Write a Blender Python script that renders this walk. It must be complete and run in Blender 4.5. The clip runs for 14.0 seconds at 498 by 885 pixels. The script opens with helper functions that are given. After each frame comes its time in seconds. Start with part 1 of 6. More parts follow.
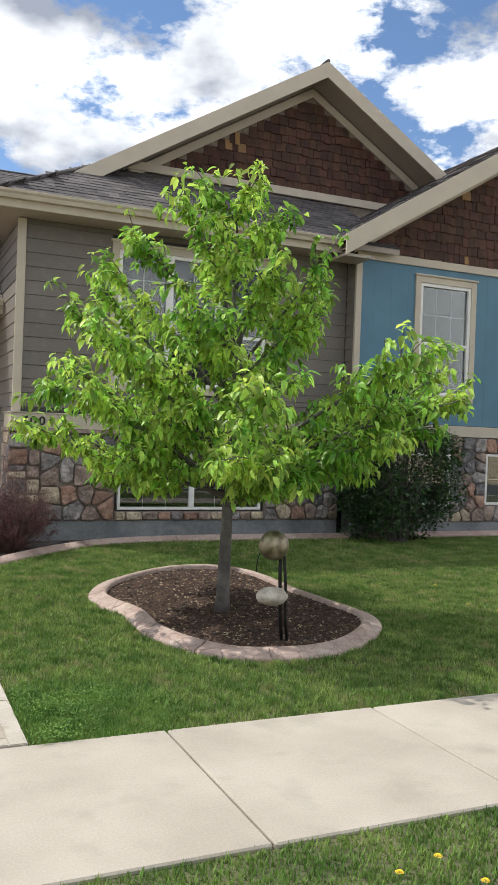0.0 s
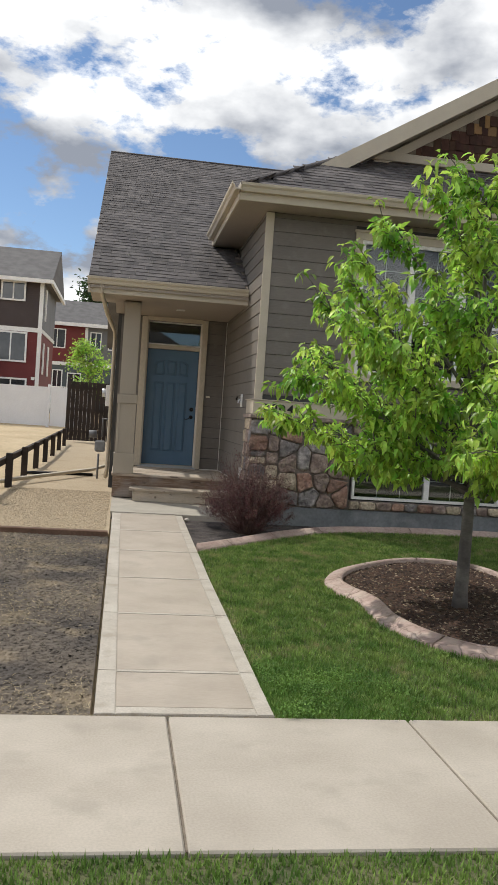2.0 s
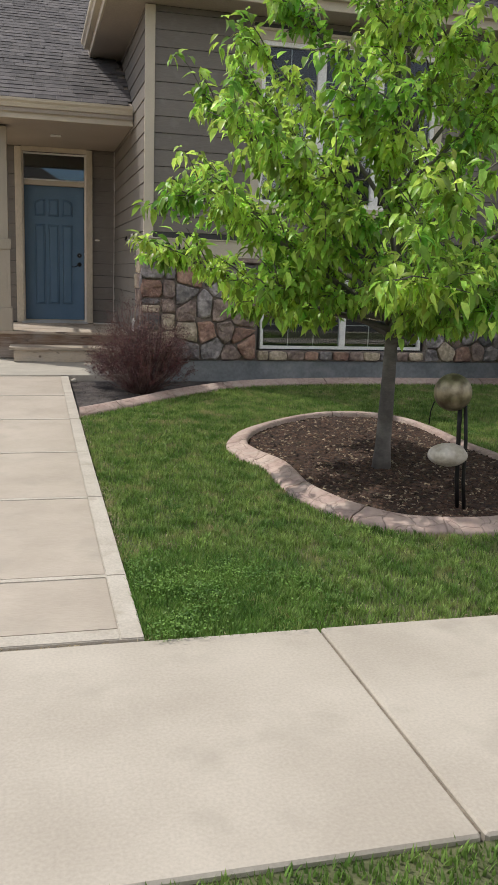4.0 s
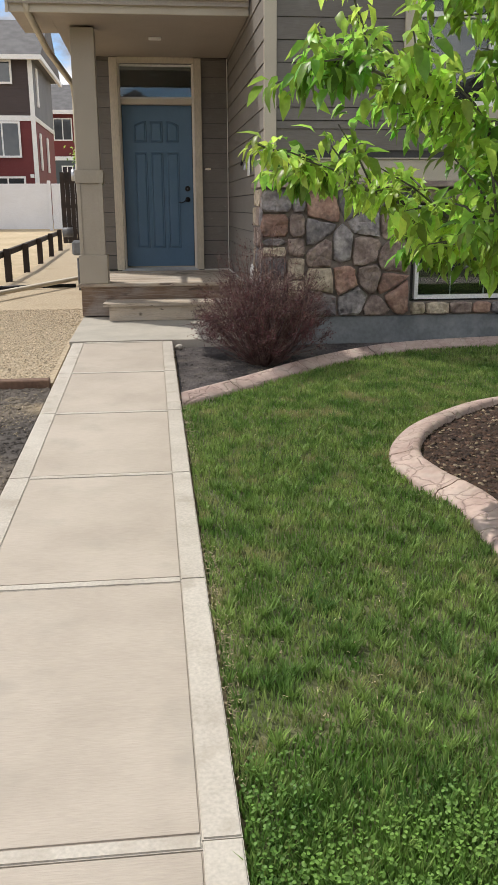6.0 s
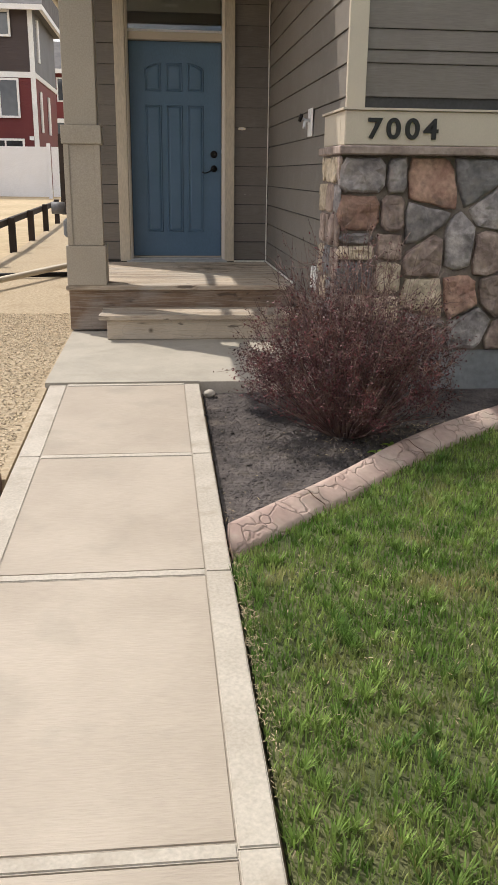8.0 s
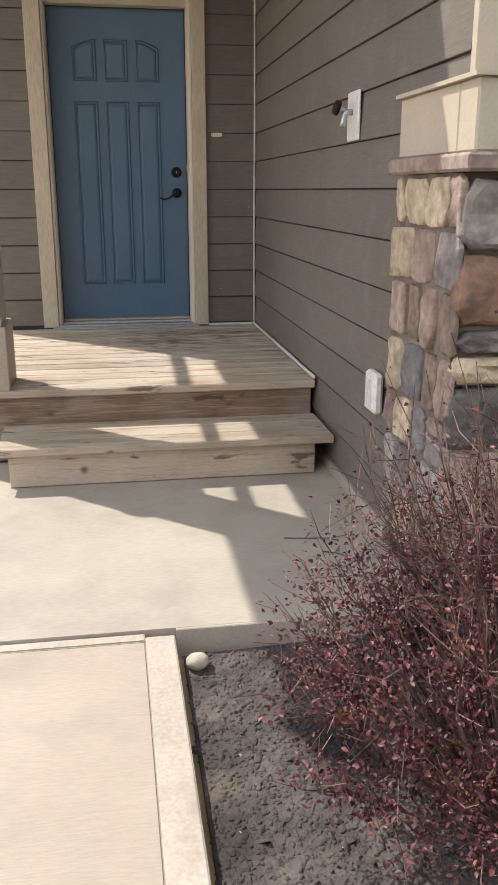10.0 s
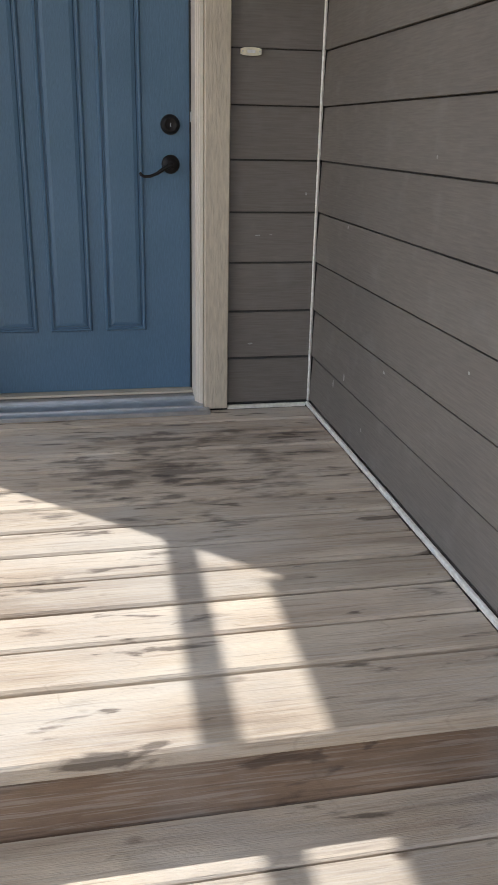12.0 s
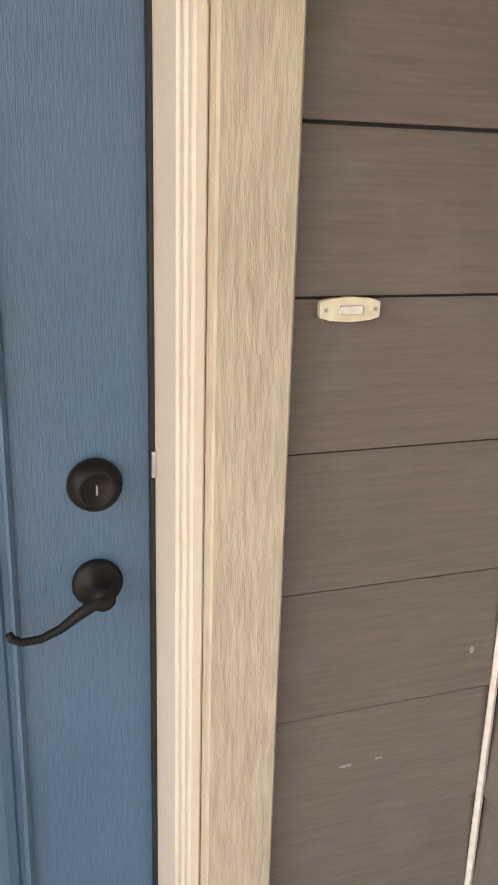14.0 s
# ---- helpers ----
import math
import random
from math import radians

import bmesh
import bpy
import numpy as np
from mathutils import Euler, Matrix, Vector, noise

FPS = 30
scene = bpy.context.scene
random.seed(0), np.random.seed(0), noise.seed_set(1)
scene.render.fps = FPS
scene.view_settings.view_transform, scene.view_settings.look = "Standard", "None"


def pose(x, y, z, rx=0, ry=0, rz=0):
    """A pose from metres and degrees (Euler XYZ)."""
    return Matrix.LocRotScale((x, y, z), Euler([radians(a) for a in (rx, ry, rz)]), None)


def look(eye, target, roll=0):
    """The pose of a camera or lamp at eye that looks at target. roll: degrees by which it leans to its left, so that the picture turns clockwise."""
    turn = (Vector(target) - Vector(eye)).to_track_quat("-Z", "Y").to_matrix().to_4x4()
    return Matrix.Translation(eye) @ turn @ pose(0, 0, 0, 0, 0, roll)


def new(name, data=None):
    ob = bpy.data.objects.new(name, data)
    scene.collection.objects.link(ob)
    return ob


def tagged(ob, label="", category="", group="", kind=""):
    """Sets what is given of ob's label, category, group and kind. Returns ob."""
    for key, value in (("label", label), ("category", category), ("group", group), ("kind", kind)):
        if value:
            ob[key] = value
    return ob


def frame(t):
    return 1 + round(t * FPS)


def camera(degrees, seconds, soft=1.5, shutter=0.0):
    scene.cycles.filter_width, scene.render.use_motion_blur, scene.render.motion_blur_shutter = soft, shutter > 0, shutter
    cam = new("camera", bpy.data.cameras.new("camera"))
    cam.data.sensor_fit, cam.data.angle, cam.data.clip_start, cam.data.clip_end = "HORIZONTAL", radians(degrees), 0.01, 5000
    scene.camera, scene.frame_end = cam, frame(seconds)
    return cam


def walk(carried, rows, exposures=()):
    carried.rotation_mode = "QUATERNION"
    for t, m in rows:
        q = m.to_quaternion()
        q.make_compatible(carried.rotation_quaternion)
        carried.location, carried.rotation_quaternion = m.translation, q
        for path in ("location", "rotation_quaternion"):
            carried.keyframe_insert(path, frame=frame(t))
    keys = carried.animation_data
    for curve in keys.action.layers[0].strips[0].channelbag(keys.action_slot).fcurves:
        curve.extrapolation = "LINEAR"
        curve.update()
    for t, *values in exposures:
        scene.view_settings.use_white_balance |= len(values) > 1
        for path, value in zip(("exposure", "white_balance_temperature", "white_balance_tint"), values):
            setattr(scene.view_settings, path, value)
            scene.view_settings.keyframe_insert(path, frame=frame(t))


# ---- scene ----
cam = camera(32.9, 14.0)
PATH = [
    (0, (0.04, -1.089, 1.536), (0.851, 0.739, 1.526), 2.1),
    (0.5, (-0.012, -1.097, 1.539), (0.642, 0.793, 1.522), 2.4),
    (1, (-0.045, -1.114, 1.53), (0.461, 0.821, 1.501), 3.7),
    (1.5, (-0.081, -1.097, 1.517), (0.269, 0.871, 1.479), 4.2),
    (2, (-0.094, -1.1, 1.519), (0.207, 0.876, 1.46), 3.9),
    (2.5, (-0.025, -0.982, 1.482), (0.357, 0.977, 1.347), 3.3),
    (2.7, (0.026, -0.911, 1.47), (0.459, 1.034, 1.306), 3.1),
    (4.8, (0.517, 0.867, 1.362), (1.013, 2.75, 0.905), 1.5),
    (5, (0.537, 1.064, 1.369), (1.032, 2.947, 0.911), 1.2),
    (5.5, (0.593, 1.619, 1.345), (1.014, 3.509, 0.844), 1.3),
    (6, (0.62, 2.218, 1.359), (0.832, 4.132, 0.82), -0.3),
    (6.5, (0.59, 2.842, 1.361), (0.746, 4.758, 0.81), -1.7),
    (7, (0.546, 3.554, 1.353), (0.646, 5.46, 0.755), -0.1),
    (7.2, (0.527, 3.83, 1.356), (0.624, 5.734, 0.755), 0.2),
    (9.3, (0.577, 6.753, 1.471), (0.968, 8.617, 0.861), 0.8),
    (9.5, (0.576, 7.028, 1.456), (0.937, 8.901, 0.855), 0.6),
    (10, (0.631, 7.735, 1.47), (0.936, 9.627, 0.897), -0.0),
    (10.5, (0.662, 8.497, 1.495), (0.915, 10.395, 0.917), -0.2),
    (11, (0.679, 9.201, 1.479), (1.01, 11.061, 0.822), -0.6),
    (11.5, (0.669, 9.94, 1.515), (1.063, 11.781, 0.839), 1.0),
    (12, (0.758, 10.633, 1.567), (1.136, 12.472, 0.878), 1.2),
    (12.5, (0.915, 11.306, 1.638), (1.219, 13.153, 0.935), 2.2),
    (13, (0.919, 11.937, 1.767), (1.242, 13.767, 1.028), 1.6),
    (13.5, (0.982, 12.467, 1.865), (1.398, 14.291, 1.150), 1.1),
    (14, (0.973, 12.910, 1.967), (1.592, 14.716, 1.370), 1.6),
]
walk(cam, [(t, look(eye, target, roll)) for t, eye, target, roll in PATH],
     exposures=((0, 0.2, 6400, 9), (1.5, -0.05, 6500, 11), (2.0, -0.16, 6500, 9), (2.5, -0.2, 6600, 10), (4.8, 0.22, 6400, 11), (5.5, 0.4, 6400, 12), (6.4, -0.1, 6600, 9), (7, -0.09, 6700, 10), (9.3, 0.68, 6700, 13), (11.5, 0.52, 6700, 13), (12.3, 1.05, 5700, 9), (12.6, 1.25, 5900, 10), (13, 2.0, 6700, 12), (13.5, 2.0, 6900, 13), (14, 1.98, 7000, 13)))

# ---- light ----
SUN = Vector((-0.56, 0.52, 1.0)).normalized()
world = bpy.data.worlds.new("world")
scene.world = world
world.use_nodes = True
wn, wl = world.node_tree.nodes, world.node_tree.links
wn.clear()
sky = wn.new("ShaderNodeTexSky")
sky.sky_type, sky.sun_disc = "NISHITA", False
sky.sun_elevation = math.asin(SUN.z)
sky.sun_rotation = math.atan2(SUN.x, SUN.y)
sky.altitude, sky.dust_density, sky.air_density, sky.ozone_density = 1200, 0.0, 1.0, 3.0
tc = wn.new("ShaderNodeTexCoord")
mp = wn.new("ShaderNodeMapping")
mp.inputs["Scale"].default_value = (1.0, 1.0, 1.9)
mp.inputs["Location"].default_value = (0.35, 0.1, 0.45)
wl.new(tc.outputs["Generated"], mp.inputs[0])
nz = wn.new("ShaderNodeTexNoise")
nz.inputs["Scale"].default_value, nz.inputs["Detail"].default_value, nz.inputs["Roughness"].default_value = 3.3, 12, 0.62
wl.new(mp.outputs[0], nz.inputs["Vector"])
cover = wn.new("ShaderNodeValToRGB")
cover.color_ramp.elements[0].position, cover.color_ramp.elements[1].position = 0.415, 0.465
wl.new(nz.outputs[0], cover.inputs[0])
nz2 = wn.new("ShaderNodeTexNoise")
nz2.inputs["Scale"].default_value, nz2.inputs["Detail"].default_value = 3.6, 12
wl.new(mp.outputs[0], nz2.inputs["Vector"])
shade = wn.new("ShaderNodeValToRGB")
shade.color_ramp.elements[0].position, shade.color_ramp.elements[1].position = 0.43, 0.575
shade.color_ramp.elements[0].color, shade.color_ramp.elements[1].color = (0.26, 0.285, 0.34, 1), (1.0, 1.0, 1.0, 1)
wl.new(nz2.outputs[0], shade.inputs[0])
bg1, bg2, mixs, wout = wn.new("ShaderNodeBackground"), wn.new("ShaderNodeBackground"), wn.new("ShaderNodeMixShader"), wn.new("ShaderNodeOutputWorld")
bg1.inputs[1].default_value, bg2.inputs[1].default_value = 0.13, 1.4
wl.new(sky.outputs[0], bg1.inputs[0])
wl.new(shade.outputs[0], bg2.inputs[0])
wl.new(cover.outputs[0], mixs.inputs[0])
wl.new(bg1.outputs[0], mixs.inputs[1])
wl.new(bg2.outputs[0], mixs.inputs[2])
wl.new(mixs.outputs[0], wout.inputs[0])

sun = new("sun", bpy.data.lights.new("sun", "SUN"))
sun.data.energy, sun.data.angle, sun.data.color = 3.2, radians(0.6), (1.0, 0.95, 0.87)
sun.rotation_euler = (-SUN).to_track_quat("-Z", "Y").to_euler()

# ---- materials ----


def mat(name, c1, c2=None, scale=6.0, rough=0.75, bump=0.0, fine=60.0, stretch=(1, 1, 1), vary=0.0, metal=0.0, stain=None, island=False, spec=0.5, hue=0.0, trans=0.0, lo=0.35, hi=0.65, fstretch=None, grain=0.12):
    m = bpy.data.materials.new(name)
    m.use_nodes = True
    n, l = m.node_tree.nodes, m.node_tree.links
    p = n["Principled BSDF"]
    p.inputs["Roughness"].default_value, p.inputs["Metallic"].default_value, p.inputs["Specular IOR Level"].default_value = rough, metal, spec
    geo = n.new("ShaderNodeNewGeometry")
    mp = n.new("ShaderNodeMapping")
    mp.inputs["Scale"].default_value = stretch
    l.new(geo.outputs["Position"], mp.inputs[0])
    big = n.new("ShaderNodeTexNoise")
    big.inputs["Scale"].default_value, big.inputs["Detail"].default_value = scale, 5
    l.new(mp.outputs[0], big.inputs["Vector"])
    ramp = n.new("ShaderNodeValToRGB")
    e = ramp.color_ramp.elements
    e[0].position, e[1].position = lo, hi
    e[0].color, e[1].color = (*c1, 1), (*(c2 or c1), 1)
    l.new(big.outputs[0], ramp.inputs[0])
    col = ramp.outputs[0]
    small = n.new("ShaderNodeTexNoise")
    small.inputs["Scale"].default_value, small.inputs["Detail"].default_value = fine, 5
    if fstretch:
        mp2 = n.new("ShaderNodeMapping")
        mp2.inputs["Scale"].default_value = fstretch
        l.new(geo.outputs["Position"], mp2.inputs[0])
        l.new(mp2.outputs[0], small.inputs["Vector"])
    else:
        l.new(mp.outputs[0], small.inputs["Vector"])
    hs = n.new("ShaderNodeHueSaturation")
    l.new(col, hs.inputs["Color"])
    # fine grain and a change from piece to piece
    mr = n.new("ShaderNodeMapRange")
    mr.inputs["From Min"].default_value, mr.inputs["From Max"].default_value = 0.3, 0.7
    mr.inputs["To Min"].default_value, mr.inputs["To Max"].default_value = 1 - grain, 1 + grain
    l.new(small.outputs[0], mr.inputs[0])
    val = mr.outputs[0]
    if vary or hue:
        rnd = geo.outputs["Random Per Island"] if island else n.new("ShaderNodeObjectInfo").outputs["Random"]
        if vary:
            mv = n.new("ShaderNodeMapRange")
            mv.inputs["To Min"].default_value, mv.inputs["To Max"].default_value = 1 - vary, 1 + vary
            l.new(rnd, mv.inputs[0])
            mu = n.new("ShaderNodeMath")
            mu.operation = "MULTIPLY"
            l.new(val, mu.inputs[0])
            l.new(mv.outputs[0], mu.inputs[1])
            val = mu.outputs[0]
        if hue:
            w = n.new("ShaderNodeTexWhiteNoise")
            w.noise_dimensions = "1D"
            l.new(rnd, w.inputs["W"])
            mh = n.new("ShaderNodeMapRange")
            mh.inputs["To Min"].default_value, mh.inputs["To Max"].default_value = 0.5 - hue, 0.5 + hue
            l.new(w.outputs[0], mh.inputs[0])
            l.new(mh.outputs[0], hs.inputs["Hue"])
    l.new(val, hs.inputs["Value"])
    out = hs.outputs[0]
    if stain:
        sc, scol, amount = stain
        st = n.new("ShaderNodeTexNoise")
        st.inputs["Scale"].default_value, st.inputs["Detail"].default_value = sc, 6
        l.new(mp.outputs[0], st.inputs["Vector"])
        sr = n.new("ShaderNodeMapRange")
        sr.inputs["From Min"].default_value, sr.inputs["From Max"].default_value = 0.55, 0.72
        sr.inputs["To Max"].default_value = amount
        l.new(st.outputs[0], sr.inputs[0])
        mx = n.new("ShaderNodeMix")
        mx.data_type = "RGBA"
        mx.inputs["B"].default_value = (*scol, 1)
        l.new(sr.outputs[0], mx.inputs["Factor"])
        l.new(out, mx.inputs["A"])
        out = mx.outputs["Result"]
    l.new(out, p.inputs["Base Color"])
    if bump:
        b = n.new("ShaderNodeBump")
        b.inputs["Strength"].default_value, b.inputs["Distance"].default_value = 0.6, bump
        l.new(small.outputs[0], b.inputs["Height"])
        l.new(b.outputs[0], p.inputs["Normal"])
    if trans:
        tr = n.new("ShaderNodeBsdfTranslucent")
        l.new(out, tr.inputs[0])
        ms = n.new("ShaderNodeMixShader")
        ms.inputs[0].default_value = trans
        l.new(p.outputs[0], ms.inputs[1])
        l.new(tr.outputs[0], ms.inputs[2])
        l.new(ms.outputs[0], n["Material Output"].inputs[0])
    return m


def glass_mat(name, tint):
    m = bpy.data.materials.new(name)
    m.use_nodes = True
    n, l = m.node_tree.nodes, m.node_tree.links
    n.remove(n["Principled BSDF"])
    t, g, x, f = n.new("ShaderNodeBsdfTransparent"), n.new("ShaderNodeBsdfGlossy"), n.new("ShaderNodeMixShader"), n.new("ShaderNodeFresnel")
    t.inputs[0].default_value = (*tint, 1)
    g.inputs["Roughness"].default_value = 0.01
    f.inputs[0].default_value = 1.5
    add = n.new("ShaderNodeMath")
    add.operation, add.inputs[1].default_value, add.use_clamp = "ADD", 0.05, True
    l.new(f.outputs[0], add.inputs[0])
    l.new(add.outputs[0], x.inputs[0])
    l.new(t.outputs[0], x.inputs[1])
    l.new(g.outputs[0], x.inputs[2])
    l.new(x.outputs[0], n["Material Output"].inputs[0])
    return m


LAP = mat("siding_grey", (0.155, 0.137, 0.118), (0.182, 0.161, 0.139), 1.5, 0.6, 0.0016, 55, vary=0.05, fstretch=(0.25, 0.25, 4.5), stain=(9, (0.26, 0.25, 0.23), 0.25))
TRIM = mat("beige_trim", (0.50, 0.44, 0.35), (0.55, 0.49, 0.39), 3, 0.6, 0.001, 110, fstretch=(6, 6, 1))
JAMB = mat("white_door_jamb", (0.66, 0.60, 0.52), (0.7, 0.645, 0.565), 3, 0.5, 0.0003, 90, grain=0.03)
TRIMH = mat("beige_rough_board", (0.52, 0.455, 0.355), (0.58, 0.51, 0.40), 4, 0.65, 0.004, 60, fstretch=(1.9, 1.9, 0.32))
POSTM = mat("post_paint", (0.36, 0.315, 0.25), (0.39, 0.34, 0.275), 3, 0.6, 0.0006, 90)
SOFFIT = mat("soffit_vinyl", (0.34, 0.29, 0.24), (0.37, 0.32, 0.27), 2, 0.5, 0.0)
CAULK = mat("white_caulk", (0.72, 0.69, 0.62), (0.8, 0.78, 0.72), 30, 0.5)
WHITE = mat("white_vinyl", (0.78, 0.77, 0.74), (0.83, 0.82, 0.8), 5, 0.4)
BLUE = mat("blue_panel", (0.082, 0.19, 0.27), (0.095, 0.21, 0.295), 3, 0.55, 0.0006, 60, fstretch=(8, 8, 1))
DOORM = mat("blue_door_paint", (0.078, 0.15, 0.235), (0.088, 0.163, 0.255), 4, 0.38, 0.0008, 70, fstretch=(7, 7, 0.6))
SHAKE = mat("cedar_shake", (0.05, 0.021, 0.013), (0.085, 0.038, 0.022), 8, 0.8, 0.003, 60, vary=0.35, hue=0.015, fstretch=(4, 4, 0.5), island=False)
SHAKEI = mat("cedar_shake_far", (0.05, 0.021, 0.013), (0.085, 0.038, 0.022), 8, 0.8, 0.003, 60, vary=0.35, hue=0.015, fstretch=(4, 4, 0.5), island=True)
SHAKEY = mat("pale_cedar_shake", (0.26, 0.15, 0.06), (0.3, 0.18, 0.08), 8, 0.8, 0.003, 60, vary=0.2, fstretch=(4, 4, 0.5))
SHING = mat("asphalt_shingle", (0.075, 0.068, 0.07), (0.12, 0.108, 0.105), 5, 0.95, 0.002, 250, vary=0.28)
SHINGI = mat("asphalt_shingle_far", (0.075, 0.068, 0.07), (0.12, 0.108, 0.105), 5, 0.95, 0.002, 250, vary=0.28, island=True)
CONC = mat("concrete", (0.395, 0.348, 0.288), (0.475, 0.424, 0.357), 1.9, 0.85, 0.0012, 90, vary=0.03, stain=(3.2, (0.31, 0.275, 0.225), 0.55), grain=0.08)
LANDC = mat("landing_concrete", (0.375, 0.342, 0.287), (0.445, 0.408, 0.343), 3.5, 0.85, 0.002, 60, fstretch=(0.5, 2.2, 1), stain=(4, (0.32, 0.29, 0.24), 0.5), grain=0.07)
BROOM = mat("broomed_concrete", (0.385, 0.329, 0.268), (0.455, 0.393, 0.325), 2.2, 0.85, 0.003, 80, vary=0.04, fstretch=(0.3, 2.6, 1), stain=(3.5, (0.31, 0.28, 0.23), 0.5), grain=0.06)
BAND = mat("smooth_concrete_band", (0.42, 0.375, 0.315), (0.5, 0.455, 0.39), 3, 0.8, 0.001, 90, stain=(7, (0.33, 0.28, 0.22), 0.75))
JOINT = mat("joint_dirt", (0.16, 0.13, 0.1), (0.26, 0.22, 0.17), 12, 0.95, 0.003, 60)
FOUND = mat("foundation_concrete", (0.16, 0.17, 0.18), (0.25, 0.26, 0.27), 2.5, 0.85, 0.004, 30, stain=(7, (0.33, 0.33, 0.33), 0.5))
CURB = mat("stamped_curb", (0.40, 0.285, 0.245), (0.49, 0.375, 0.32), 5, 0.75, 0.004, 22, vary=0.06, stain=(7, (0.55, 0.5, 0.42), 0.35))


def stamp(m, scale, depth, dirt):
    """Pressed stone joints over a material: a net of narrow grooves with dirt in them."""
    n, l = m.node_tree.nodes, m.node_tree.links
    p = n["Principled BSDF"]
    geo = n.new("ShaderNodeNewGeometry")
    wob = n.new("ShaderNodeTexNoise")
    wob.inputs["Scale"].default_value = scale * 1.5
    l.new(geo.outputs["Position"], wob.inputs["Vector"])
    vm = n.new("ShaderNodeVectorMath")
    vm.operation, vm.inputs[1].default_value = "MULTIPLY_ADD", (0.08, 0.08, 0.08)
    l.new(wob.outputs["Color"], vm.inputs[0])
    l.new(geo.outputs["Position"], vm.inputs[2])
    vo = n.new("ShaderNodeTexVoronoi")
    vo.feature, vo.inputs["Scale"].default_value = "DISTANCE_TO_EDGE", scale
    l.new(vm.outputs[0], vo.inputs["Vector"])
    r = n.new("ShaderNodeMapRange")
    r.inputs["From Min"].default_value, r.inputs["From Max"].default_value = 0.0, 0.05
    l.new(vo.outputs[0], r.inputs[0])
    b = n.new("ShaderNodeBump")
    b.inputs["Strength"].default_value, b.inputs["Distance"].default_value = 0.8, depth
    l.new(r.outputs[0], b.inputs["Height"])
    l.new(p.inputs["Normal"].links[0].from_socket, b.inputs["Normal"])
    l.new(b.outputs[0], p.inputs["Normal"])
    x = n.new("ShaderNodeMix")
    x.data_type = "RGBA"
    x.inputs["A"].default_value = (*dirt, 1)
    l.new(p.inputs["Base Color"].links[0].from_socket, x.inputs["B"])
    k = n.new("ShaderNodeMapRange")
    k.inputs["To Min"].default_value, k.inputs["From Max"].default_value = 0.55, 0.03
    l.new(vo.outputs[0], k.inputs[0])
    l.new(k.outputs[0], x.inputs["Factor"])
    l.new(x.outputs["Result"], p.inputs["Base Color"])


stamp(CURB, 8.0, 0.006, (0.17, 0.11, 0.09))
SOIL = mat("dry_soil", (0.05, 0.043, 0.042), (0.125, 0.107, 0.1), 5, 0.95, 0.04, 24, stain=(6, (0.17, 0.14, 0.105), 0.4), grain=0.2)
LOT = mat("straw_and_soil", (0.065, 0.055, 0.048), (0.16, 0.13, 0.10), 1.2, 0.95, 0.04, 18, stain=(2.0, (0.33, 0.26, 0.17), 0.7), grain=0.2)
MULCH = mat("bark_mulch", (0.028, 0.016, 0.011), (0.06, 0.032, 0.02), 14, 0.95, 0.02, 30)
CHIP = mat("bark_chips", (0.035, 0.019, 0.013), (0.085, 0.045, 0.028), 20, 0.9, 0, vary=0.6, island=True)
PALECHIP = mat("pale_chips", (0.22, 0.16, 0.1), (0.3, 0.24, 0.17), 20, 0.9, 0, vary=0.4, island=True)
GRAVEL = mat("pea_gravel", (0.36, 0.28, 0.18), (0.48, 0.39, 0.27), 30, 0.9, 0.012, 55, stain=(1.5, (0.3, 0.22, 0.13), 0.4))
STONEG = mat("gravel_stones", (0.4, 0.31, 0.2), (0.5, 0.41, 0.29), 20, 0.85, 0, vary=0.55, island=True)
FIELD = mat("dry_field", (0.42, 0.32, 0.19), (0.52, 0.41, 0.26), 0.5, 0.95, 0.01, 8, stain=(0.8, (0.3, 0.25, 0.13), 0.4))
TURF = mat("turf_soil", (0.075, 0.09, 0.035), (0.14, 0.14, 0.065), 3, 0.95, 0.02, 40)
BLADE = mat("grass_blades", (0.115, 0.215, 0.042), (0.29, 0.375, 0.11), 5.5, 0.55, 0, vary=0.42, island=True, trans=0.32, stain=(4.2, (0.46, 0.39, 0.2), 0.85), spec=0.25, lo=0.38, hi=0.62)
TUFT = mat("grass_tufts", (0.1, 0.2, 0.04), (0.26, 0.37, 0.09), 3, 0.5, 0, vary=0.4, island=True, trans=0.3, spec=0.3)
CLOVER = mat("lush_grass", (0.085, 0.185, 0.033), (0.19, 0.33, 0.065), 5, 0.55, 0, vary=0.35, island=True, trans=0.3, spec=0.3)
LEAF = mat("young_leaves", (0.21, 0.42, 0.055), (0.5, 0.68, 0.13), 1.8, 0.4, 0, vary=0.55, island=True, trans=0.52, hue=0.022, spec=0.5, lo=0.4, hi=0.6)
DLEAF = mat("dark_leaves", (0.025, 0.062, 0.016), (0.05, 0.1, 0.03), 2, 0.45, 0, vary=0.5, island=True, trans=0.2)
RLEAF = mat("barberry_leaves", (0.045, 0.014, 0.018), (0.15, 0.04, 0.045), 8, 0.5, 0, vary=0.7, island=True, trans=0.15, stain=(7, (0.2, 0.1, 0.03), 0.5))
TWIG = mat("barberry_twigs", (0.06, 0.026, 0.026), (0.27, 0.18, 0.15), 10, 0.8, 0, vary=0.4, island=True)
BARK = mat("tree_bark", (0.085, 0.075, 0.068), (0.16, 0.145, 0.13), 9, 0.85, 0.004, 40, fstretch=(1, 1, 3), stain=(10, (0.22, 0.2, 0.18), 0.4))
